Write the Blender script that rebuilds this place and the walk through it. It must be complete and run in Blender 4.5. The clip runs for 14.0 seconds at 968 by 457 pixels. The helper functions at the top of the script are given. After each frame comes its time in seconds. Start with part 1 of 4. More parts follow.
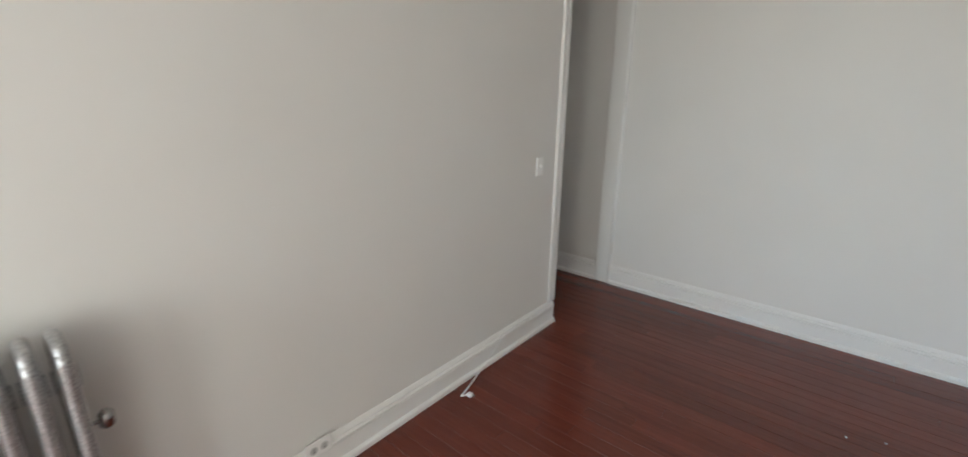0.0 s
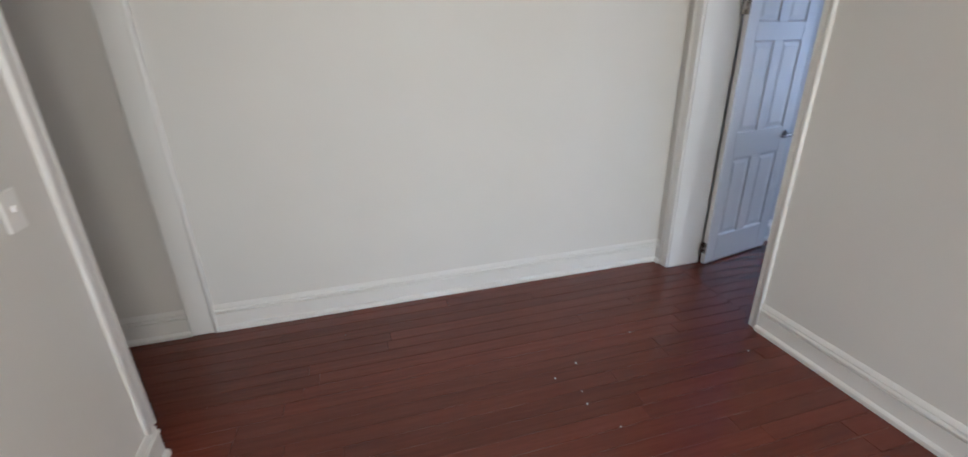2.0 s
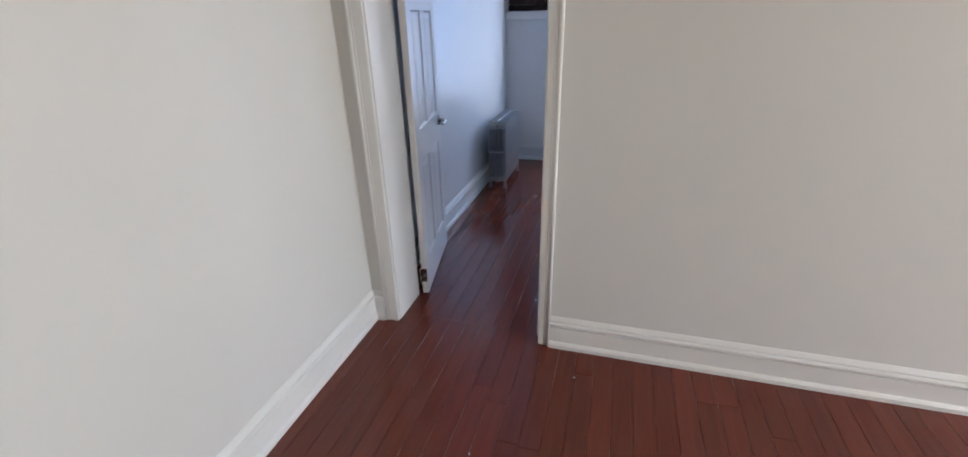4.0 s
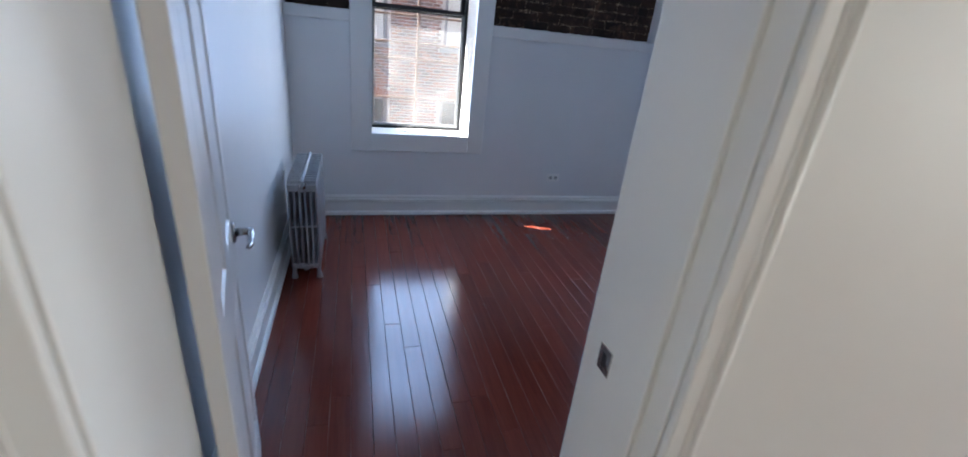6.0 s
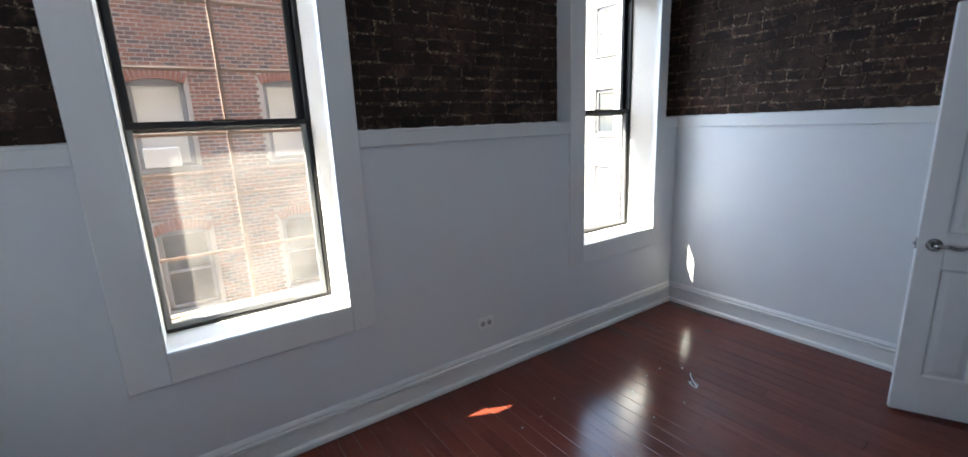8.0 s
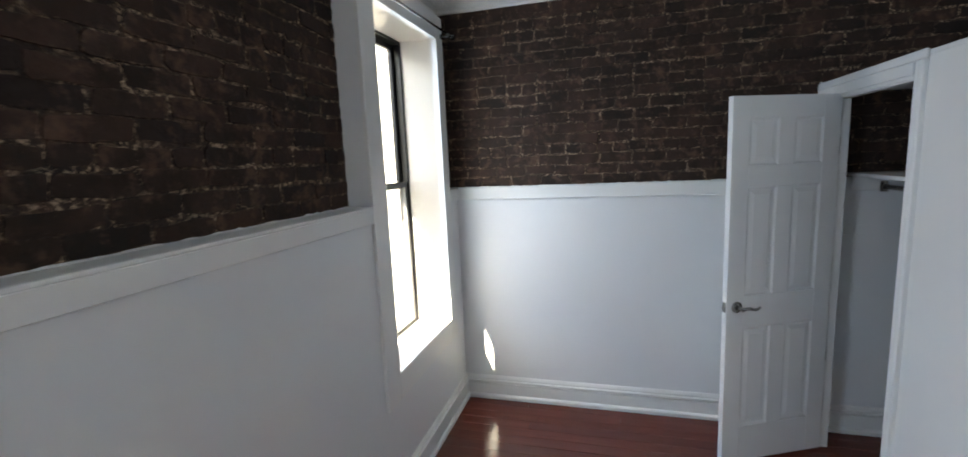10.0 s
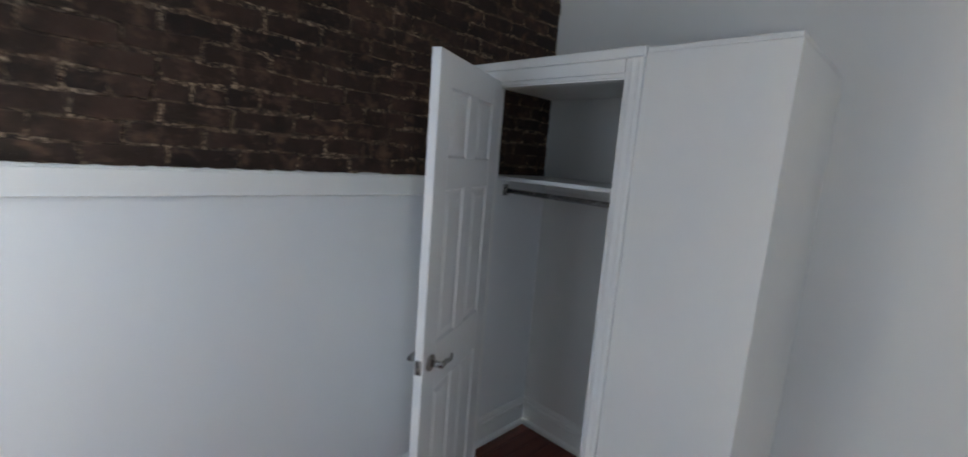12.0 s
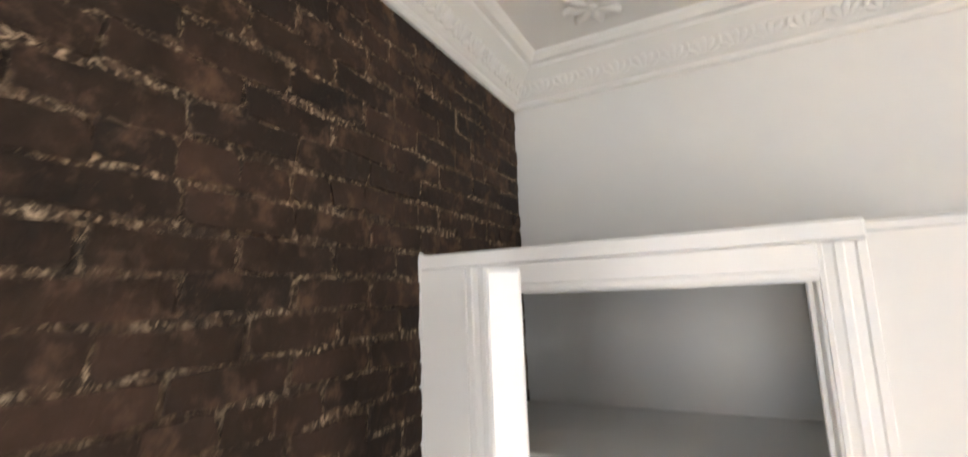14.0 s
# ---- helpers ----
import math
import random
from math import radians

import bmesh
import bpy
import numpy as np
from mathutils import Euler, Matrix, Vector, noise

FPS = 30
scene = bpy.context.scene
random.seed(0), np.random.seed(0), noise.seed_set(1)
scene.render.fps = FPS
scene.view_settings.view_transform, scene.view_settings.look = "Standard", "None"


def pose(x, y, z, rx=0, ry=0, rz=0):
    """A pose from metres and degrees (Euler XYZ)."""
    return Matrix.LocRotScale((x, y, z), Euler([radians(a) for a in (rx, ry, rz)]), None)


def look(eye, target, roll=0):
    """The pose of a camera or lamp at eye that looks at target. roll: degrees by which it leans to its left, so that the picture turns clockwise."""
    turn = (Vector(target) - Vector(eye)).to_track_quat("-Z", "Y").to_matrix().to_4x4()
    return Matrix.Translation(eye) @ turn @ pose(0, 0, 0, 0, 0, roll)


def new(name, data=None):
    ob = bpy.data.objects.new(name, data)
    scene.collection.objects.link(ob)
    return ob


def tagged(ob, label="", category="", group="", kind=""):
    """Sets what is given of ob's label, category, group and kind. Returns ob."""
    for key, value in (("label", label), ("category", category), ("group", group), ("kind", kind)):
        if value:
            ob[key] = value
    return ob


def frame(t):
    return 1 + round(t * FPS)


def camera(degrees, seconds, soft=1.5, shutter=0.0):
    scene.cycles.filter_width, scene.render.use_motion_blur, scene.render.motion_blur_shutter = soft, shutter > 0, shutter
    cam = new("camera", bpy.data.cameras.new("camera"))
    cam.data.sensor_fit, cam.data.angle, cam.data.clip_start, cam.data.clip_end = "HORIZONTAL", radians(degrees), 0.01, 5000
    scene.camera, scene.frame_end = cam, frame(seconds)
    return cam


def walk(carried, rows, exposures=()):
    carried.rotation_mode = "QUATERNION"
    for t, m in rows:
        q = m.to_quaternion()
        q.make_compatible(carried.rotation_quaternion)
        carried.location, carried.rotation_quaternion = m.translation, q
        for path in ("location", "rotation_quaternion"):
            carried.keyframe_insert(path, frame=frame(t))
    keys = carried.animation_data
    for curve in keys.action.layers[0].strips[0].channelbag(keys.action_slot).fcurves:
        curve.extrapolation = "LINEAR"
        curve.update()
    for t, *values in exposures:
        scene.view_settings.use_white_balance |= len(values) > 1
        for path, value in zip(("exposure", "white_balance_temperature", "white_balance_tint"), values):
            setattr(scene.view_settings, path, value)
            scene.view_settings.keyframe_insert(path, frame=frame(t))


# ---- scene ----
cam = camera(93.2, 14.0, shutter=0.3)
PATH = [
    (0, (3.445, -4.835, 1.67), (1.98, -6.068, 1.091), 0.6),
    (0.5, (3.324, -5.011, 1.673), (1.595, -5.838, 1.099), 1.9),
    (1, (3.051, -5.285, 1.682), (1.194, -5.735, 1.092), 0.8),
    (1.5, (2.763, -5.439, 1.652), (0.876, -5.354, 0.993), 0.6),
    (2, (2.5, -5.525, 1.618), (0.722, -5.011, 0.86), -1.1),
    (2.5, (2.122, -5.588, 1.612), (0.578, -4.701, 0.701), -1.2),
    (3, (1.713, -5.634, 1.612), (0.393, -4.402, 0.751), -0.5),
    (3.5, (1.351, -5.548, 1.586), (0.425, -3.994, 0.733), -1.3),
    (3.7, (1.198, -5.439, 1.545), (0.445, -3.785, 0.711), -1.4),
    (5.8, (0.217, -3.957, 1.547), (0.671, -2.189, 0.73), 5.9),
    (6, (0.198, -3.791, 1.567), (0.737, -2.036, 0.772), 6.2),
    (6.5, (0.245, -3.365, 1.571), (0.922, -1.565, 1.02), 3.4),
    (7, (0.338, -2.995, 1.584), (1.187, -1.222, 1.215), 1.2),
    (7.2, (0.381, -2.854, 1.555), (1.303, -1.131, 1.128), -0.1),
    (9.3, (0.525, -1.398, 1.773), (2.102, -0.198, 1.504), -0.4),
    (9.5, (0.596, -1.304, 1.782), (2.295, -0.287, 1.503), -0.3),
    (10, (0.828, -1.066, 1.791), (2.732, -0.529, 1.497), -2.6),
    (10.5, (1.058, -0.771, 1.767), (3.03, -0.613, 1.479), -1.5),
    (11, (1.379, -0.588, 1.741), (3.325, -0.921, 1.42), 0.4),
    (11.5, (1.803, -0.587, 1.721), (3.612, -1.388, 1.427), 1.2),
    (12, (2.258, -0.677, 1.716), (3.639, -2.09, 1.406), 4.5),
    (12.5, (2.581, -0.858, 1.704), (3.606, -2.563, 1.489), 4.4),
    (13, (2.823, -1.08, 1.746), (3.849, -2.787, 1.566), -0.0),
    (13.5, (3.061, -1.117, 1.815), (4.188, -2.77, 1.812), -2.3),
    (14, (3.299, -1.228, 2.032), (4.188, -2.995, 2.323), -2.3),
]
walk(cam, [(t, look(eye, target, roll)) for t, eye, target, roll in PATH],
     [(0.0, 3.40, 5900, 6), (1.0, 3.33, 5800, 5), (2.0, 3.57, 5950, 9), (3.0, 3.74, 6000, 12), (3.5, 3.66, 6000, 11), (3.7, 3.68, 6000, 11), (5.8, 3.75, 5850, 8), (6.5, 3.86, 6400, 7), (7.2, 3.88, 6900, 8),
      (9.3, 3.40, 7100, 0), (10.0, 4.05, 8000, 4), (11.0, 4.18, 8200, 6), (11.5, 3.80, 7800, 3), (12.0, 3.76, 8300, 6), (12.5, 4.28, 9200, 8), (13.0, 4.57, 9700, 10), (13.5, 4.82, 10000, 9), (14.0, 5.30, 11500, 13)])

# ---- world, sun, exposure ----
SUN_TO = Vector((0.537, -0.256, -0.62)).normalized()
world = bpy.data.worlds.new("sky")
scene.world = world
world.use_nodes = True
wn = world.node_tree.nodes
sky = wn.new("ShaderNodeTexSky")
sky.sky_type = 'NISHITA'
sky.sun_disc = False
sky.sun_elevation = math.asin(-SUN_TO.z)
sky.sun_rotation = math.atan2(-SUN_TO.x, -SUN_TO.y)
wn["Background"].inputs["Strength"].default_value = 0.10
world.node_tree.links.new(sky.outputs[0], wn["Background"].inputs["Color"])
sun_data = bpy.data.lights.new("sun", 'SUN')
sun_data.energy, sun_data.angle, sun_data.color = 3.4, radians(0.53), (1.0, 0.95, 0.87)
sun = new("sun", sun_data)
sun.matrix_world = look((-10, 8, 20), Vector((-10, 8, 20)) + SUN_TO)


def window_sky(x, y, z, tx, ty, tz, width, height, watts, color=(0.45, 0.635, 1.0)):
    """Added area lamp boosting a window's daylight, from in or beside its opening."""
    lamp = bpy.data.lights.new("window_sky", 'AREA')
    lamp.shape, lamp.size, lamp.size_y = 'RECTANGLE', width, height
    lamp.energy, lamp.color = watts, color
    new("window_sky", lamp).matrix_world = look((x, y, z), (tx, ty, tz))


DAYLIGHT = (1.0, 0.925, 0.80)
# lamp in the hall's unseen north opening, added to brighten the south wall
window_sky(5.4, -3.30, 1.65, 5.2, -5.0, 1.3, 1.3, 2.1, 3.0, DAYLIGHT)
window_sky(6.38, -5.775, 1.65, 4.0, -5.7, 1.4, 0.9, 2.2, 4.6, DAYLIGHT)
window_sky(6.38, -4.25, 1.65, 4.0, -4.3, 1.4, 0.75, 2.2, 4.6, DAYLIGHT)
# added lamps in the bedroom windows, stronger than the view outside
window_sky(0.729, 0.04, 1.64, 0.729, -2.0, 1.64, 0.76, 1.80, 1.85)
window_sky(3.281, 0.04, 1.64, 3.281, -2.0, 1.64, 0.76, 1.80, 0.85)
# added unseen lamp outside the second window, angled to brighten the east wall
window_sky(2.05, 1.6, 2.3, 3.28, 0.3, 1.55, 0.9, 2.0, 0.9)


# ---- mesh helpers ----
def box(bm, x0, y0, z0, x1, y1, z1, bevel=0.0, seg=1):
    """A box between two corners, its edges rounded by bevel."""
    vs = [bm.verts.new((x, y, z)) for x in (x0, x1) for y in (y0, y1) for z in (z0, z1)]
    fs = [bm.faces.new([vs[i] for i in f]) for f in
          ((0, 1, 3, 2), (4, 6, 7, 5), (0, 4, 5, 1), (2, 3, 7, 6), (0, 2, 6, 4), (1, 5, 7, 3))]
    if bevel:
        es = {e for f in fs for e in f.edges}
        bmesh.ops.bevel(bm, geom=list(es), offset=bevel, segments=seg, affect='EDGES', profile=0.5)
    return bm


def tube(bm, pts, r, seg=8, cap=True):
    """A round tube along a polyline; r is one radius or one for each point."""
    pts = [Vector(p) for p in pts]
    rs = r if isinstance(r, (list, tuple)) else [r] * len(pts)
    rings, ref = [], None
    for i, p in enumerate(pts):
        d = (pts[min(i + 1, len(pts) - 1)] - pts[max(i - 1, 0)]).normalized()
        if ref is None:
            ref = Vector((0, 0, 1)) if abs(d.z) < 0.9 else Vector((1, 0, 0))
        u = (ref - d * ref.dot(d)).normalized()
        ref = u
        v = d.cross(u)
        rings.append([bm.verts.new(p + (u * math.cos(a) + v * math.sin(a)) * rs[i])
                      for a in (2 * math.pi * k / seg for k in range(seg))])
    for a, b in zip(rings, rings[1:]):
        for k in range(seg):
            f = bm.faces.new((a[k], a[(k + 1) % seg], b[(k + 1) % seg], b[k]))
            f.smooth = True
    if cap:
        bm.faces.new(list(reversed(rings[0])))
        bm.faces.new(rings[-1])
    return bm


def sweep(bm, profile, start, end, out):
    """Runs a profile of (distance out from the wall, height) pairs straight from start to end."""
    start, end, out = Vector(start), Vector(end), Vector(out)
    up = Vector((0, 0, 1))
    a = [bm.verts.new(start + out * o + up * h) for o, h in profile]
    b = [bm.verts.new(end + out * o + up * h) for o, h in profile]
    n = len(profile)
    for k in range(n):
        bm.faces.new((a[k], a[(k + 1) % n], b[(k + 1) % n], b[k]))
    bm.faces.new(a)
    bm.faces.new(list(reversed(b)))
    return bm


def mesh_of(name, bm):
    bmesh.ops.recalc_face_normals(bm, faces=bm.faces)
    me = bpy.data.meshes.new(name)
    bm.to_mesh(me)
    bm.free()
    return me


def thing(name, bm, material, label="", category="", kind="", group=""):
    ob = new(name, mesh_of(name, bm))
    ob.data.materials.append(material)
    return tagged(ob, label, category, group, kind)


def base(name, m, label, category, group="", kind=""):
    """An Empty at a thing's base, to parent its parts."""
    ob = new(name)
    ob.empty_display_size = 0.05
    ob.matrix_world = m
    return tagged(ob, label, category, group, kind)


def part(name, bm, material, parent, label=""):
    ob = new(name, mesh_of(name, bm))
    ob.data.materials.append(material)
    ob.parent = parent
    return tagged(ob, label)


def share(name, me, parent, m):
    """A piece that shares its mesh with others of its kind."""
    ob = new(name, me)
    ob.parent = parent
    ob.matrix_local = m
    return ob


def wall(bm, axis, a0, a1, t0, t1, z0, z1, holes=()):
    """A straight wall along axis from a0 to a1, t0 to t1 thick, with holes (a0, a1, z0, z1)."""
    def put(p, q, lo, hi):
        if q - p > 1e-6 and hi - lo > 1e-6:
            if axis == "x":
                box(bm, p, t0, lo, q, t1, hi)
            else:
                box(bm, t0, p, lo, t1, q, hi)
    at = a0
    for h0, h1, l, u in sorted(holes):
        put(at, h0, z0, z1)
        put(h0, h1, z0, l)
        put(h0, h1, u, z1)
        at = h1
    put(at, a1, z0, z1)
    return bm


# ---- materials ----
def material(name, color, rough=0.5, metal=0.0, spec=0.5, coat=0.0):
    m = bpy.data.materials.new(name)
    m.use_nodes = True
    b = m.node_tree.nodes["Principled BSDF"]
    b.inputs["Base Color"].default_value = (*color, 1)
    b.inputs["Roughness"].default_value = rough
    b.inputs["Metallic"].default_value = metal
    b.inputs["Specular IOR Level"].default_value = spec
    b.inputs["Coat Weight"].default_value = coat
    b.inputs["Coat Roughness"].default_value = 0.12
    return m


def node(m, kind, **inputs):
    n = m.node_tree.nodes.new(kind)
    for k, v in inputs.items():
        n.inputs[k.replace("_", " ")].default_value = v
    return n


def link(m, a, b):
    m.node_tree.links.new(a, b)


def bsdf(m):
    return m.node_tree.nodes["Principled BSDF"]


def coords(m, scale=(1, 1, 1), world_space=True):
    """Places in metres, the same for every object, or each object's own."""
    src = node(m, "ShaderNodeNewGeometry").outputs["Position"] if world_space else node(m, "ShaderNodeTexCoord").outputs["Object"]
    mp = node(m, "ShaderNodeMapping")
    mp.inputs["Scale"].default_value = scale
    link(m, src, mp.inputs["Vector"])
    return mp.outputs["Vector"]


def noise_of(m, vec, scale, detail=4.0, rough=0.55, distort=0.0):
    n = node(m, "ShaderNodeTexNoise", Scale=scale, Detail=detail, Roughness=rough, Distortion=distort)
    link(m, vec, n.inputs["Vector"])
    return n.outputs["Fac"]


def ramp(m, fac, stops):
    r = node(m, "ShaderNodeValToRGB")
    e = r.color_ramp.elements
    while len(e) < len(stops):
        e.new(0.5)
    for el, (p, c) in zip(e, stops):
        el.position, el.color = p, (*c, 1)
    link(m, fac, r.inputs["Fac"])
    return r.outputs["Color"]


def mapped(m, fac, lo, hi, to_lo=0.0, to_hi=1.0):
    r = node(m, "ShaderNodeMapRange")
    for k, v in (("From Min", lo), ("From Max", hi), ("To Min", to_lo), ("To Max", to_hi)):
        r.inputs[k].default_value = v
    link(m, fac, r.inputs["Value"])
    return r.outputs["Result"]


def mix(m, fac, a, b, kind='MIX'):
    n = node(m, "ShaderNodeMix")
    n.data_type, n.blend_type = 'RGBA', kind
    for sock, v in ((n.inputs[0], fac), (n.inputs[6], a), (n.inputs[7], b)):
        if isinstance(v, (int, float)):
            sock.default_value = v
        elif isinstance(v, tuple):
            sock.default_value = (*v, 1)
        else:
            link(m, v, sock)
    return n.outputs[2]


def bump(m, height, strength, distance, before=None):
    b = node(m, "ShaderNodeBump", Strength=strength, Distance=distance)
    link(m, height, b.inputs["Height"])
    if before:
        link(m, before, b.inputs["Normal"])
    return b.outputs["Normal"]


def paint(name, color, rough, wave=0.1):
    """Roller-laid paint over old plaster: fine stipple, slow waves, faint uneven tone."""
    m = material(name, color, rough)
    v = coords(m)
    slow = noise_of(m, v, 1.6, 1)
    fine = noise_of(m, v, 220, 2)
    mid = noise_of(m, v, 9, 1)
    dim = tuple(c * 0.95 for c in color)
    link(m, mix(m, mapped(m, slow, 0.2, 0.8), dim, color), bsdf(m).inputs["Base Color"])
    link(m, mapped(m, mid, 0.2, 0.8, rough - 0.04, rough + 0.04), bsdf(m).inputs["Roughness"])
    n1 = bump(m, slow, wave, 0.02)
    n2 = bump(m, mid, 0.06, 0.004, n1)
    link(m, bump(m, fine, 0.10, 0.0006, n2), bsdf(m).inputs["Normal"])
    return m


def floor_wood():
    """Red-brown stained oak under a glossy varnish, each strip of its own tone."""
    m = material("mahogany_stained_floor", (0.15, 0.031, 0.017), 0.24, spec=0.5)
    v = coords(m, (1, 1, 1))
    info = node(m, "ShaderNodeObjectInfo")
    off = node(m, "ShaderNodeVectorMath")
    off.operation = 'MULTIPLY_ADD'
    comb = node(m, "ShaderNodeCombineXYZ")
    for s in ("X", "Y", "Z"):
        link(m, info.outputs["Random"], comb.inputs[s])
    link(m, comb.outputs[0], off.inputs[0])
    off.inputs[1].default_value = (7, 23, 11)
    link(m, v, off.inputs[2])
    mp = node(m, "ShaderNodeMapping")
    mp.inputs["Scale"].default_value = (38, 1.9, 1)
    link(m, off.outputs[0], mp.inputs["Vector"])
    grain = noise_of(m, mp.outputs[0], 1.0, 6, 0.62, 0.6)
    mp2 = node(m, "ShaderNodeMapping")
    mp2.inputs["Scale"].default_value = (420, 9, 1)
    link(m, off.outputs[0], mp2.inputs["Vector"])
    pores = noise_of(m, mp2.outputs[0], 1.0, 3)
    tone = ramp(m, grain, [(0.25, (0.116, 0.022, 0.0132)), (0.5, (0.148, 0.0300, 0.0172)), (0.78, (0.182, 0.041, 0.0235))])
    per = mapped(m, info.outputs["Random"], 0, 1, 0.78, 1.04)
    vary = node(m, "ShaderNodeVectorMath")
    vary.operation = 'SCALE'
    link(m, tone, vary.inputs[0])
    link(m, per, vary.inputs["Scale"])
    dark = mix(m, mapped(m, pores, 0.34, 0.46, 0.22, 0.0), vary.outputs[0], (0.02, 0.005, 0.004))
    dust = noise_of(m, coords(m), 2.5, 2, 0.5)
    link(m, dark, bsdf(m).inputs["Base Color"])
    link(m, mapped(m, dust, 0.2, 0.8, 0.13, 0.21), bsdf(m).inputs["Roughness"])
    n1 = bump(m, noise_of(m, coords(m), 3.5, 2), 0.04, 0.01)
    n2 = bump(m, grain, 0.10, 0.0012, n1)
    link(m, bump(m, pores, 0.12, 0.0004, n2), bsdf(m).inputs["Normal"])
    return m


def brick_paint():
    """Brown-black painted brick, the paint chipped to clay and lime, most of all along the edges."""
    m = material("worn_black_painted_brick", (0.02, 0.014, 0.011), 0.7, spec=0.18)
    v = coords(m)
    info = node(m, "ShaderNodeObjectInfo")
    a = noise_of(m, v, 24, 6, 0.65, 0.4)
    b = noise_of(m, v, 5, 4, 0.6)
    c = noise_of(m, v, 150, 4, 0.65)
    d = noise_of(m, v, 55, 4, 0.7, 0.6)
    # distance to the brick's outline, from its own box
    sep = node(m, "ShaderNodeSeparateXYZ")
    link(m, node(m, "ShaderNodeTexCoord").outputs["Generated"], sep.inputs[0])
    near = []
    for k, size in ((0, 0.09), (2, 0.032)):
        p = node(m, "ShaderNodeMath")
        p.operation = 'PINGPONG'
        p.inputs[1].default_value = 0.5
        link(m, sep.outputs[k], p.inputs[0])
        near.append(mapped(m, p.outputs[0], 0.0, 0.5, 0.0, size))
    low = node(m, "ShaderNodeMath")
    low.operation = 'MINIMUM'
    link(m, near[0], low.inputs[0])
    link(m, near[1], low.inputs[1])
    rim = mapped(m, low.outputs[0], 0.002, 0.010, 1.0, 0.0)
    patch = mapped(m, noise_of(m, v, 4.5, 3, 0.6, 0.6), 0.38, 0.58, 0.16, 1.0)
    tone = ramp(m, a, [(0.3, (0.021, 0.0128, 0.0096)), (0.55, (0.036, 0.0212, 0.0150)), (0.8, (0.090, 0.050, 0.034))])
    brown = mix(m, mapped(m, b, 0.40, 0.66, 0.0, 0.75), tone, (0.078, 0.041, 0.029))
    each = mix(m, mapped(m, info.outputs["Random"], 0.45, 1.0, 0.0, 0.7), brown, (0.019, 0.0138, 0.0118))
    rub = node(m, "ShaderNodeMath")
    rub.operation = 'MULTIPLY'
    link(m, rim, rub.inputs[0])
    link(m, mapped(m, d, 0.50, 0.64), rub.inputs[1])
    rub2 = node(m, "ShaderNodeMath")
    rub2.operation = 'MULTIPLY'
    link(m, rub.outputs[0], rub2.inputs[0])
    link(m, patch, rub2.inputs[1])
    worn = mix(m, rub2.outputs[0], each, (0.31, 0.205, 0.135))
    smear = mix(m, mapped(m, noise_of(m, v, 12, 6, 0.68, 0.15), 0.53, 0.66, 0.0, 0.8), worn, (0.135, 0.075, 0.050))
    link(m, mix(m, mapped(m, c, 0.66, 0.75, 0.0, 0.6), smear, (0.22, 0.148, 0.096)), bsdf(m).inputs["Base Color"])
    link(m, mapped(m, a, 0.3, 0.7, 0.6, 0.85), bsdf(m).inputs["Roughness"])
    n1 = bump(m, a, 0.6, 0.006)
    n2 = bump(m, d, 0.5, 0.004, n1)
    link(m, bump(m, c, 0.4, 0.0015, n2), bsdf(m).inputs["Normal"])
    return m


def mortar_paint():
    """Crumbling mortar: brown-black paint with lime showing in small ragged flecks."""
    m = material("painted_mortar", (0.03, 0.02, 0.015), 0.75, spec=0.25)
    v = coords(m)
    a = noise_of(m, v, 9, 4, 0.6, 0.5)
    b = noise_of(m, v, 80, 5, 0.72, 0.5)
    c = noise_of(m, v, 26, 5, 0.65, 0.8)
    col = ramp(m, a, [(0.36, (0.026, 0.0165, 0.012)), (0.52, (0.044, 0.026, 0.018)), (0.68, (0.090, 0.051, 0.034))])
    clay = mix(m, mapped(m, noise_of(m, v, 12, 6, 0.68, 0.15), 0.53, 0.66, 0.0, 0.8), col, (0.135, 0.075, 0.050))
    tan = mix(m, mapped(m, c, 0.54, 0.66, 0.0, 0.8), clay, (0.180, 0.110, 0.072))
    fleck = node(m, "ShaderNodeMath")
    fleck.operation = 'MULTIPLY'
    link(m, mapped(m, b, 0.51, 0.60, 0.0, 0.95), fleck.inputs[0])
    link(m, mapped(m, noise_of(m, v, 6, 4, 0.65, 0.8), 0.40, 0.57, 0.10, 1.0), fleck.inputs[1])
    link(m, mix(m, fleck.outputs[0], tan, (0.58, 0.41, 0.28)), bsdf(m).inputs["Base Color"])
    n1 = bump(m, b, 1.0, 0.008)
    link(m, bump(m, c, 0.9, 0.012, n1), bsdf(m).inputs["Normal"])
    return m


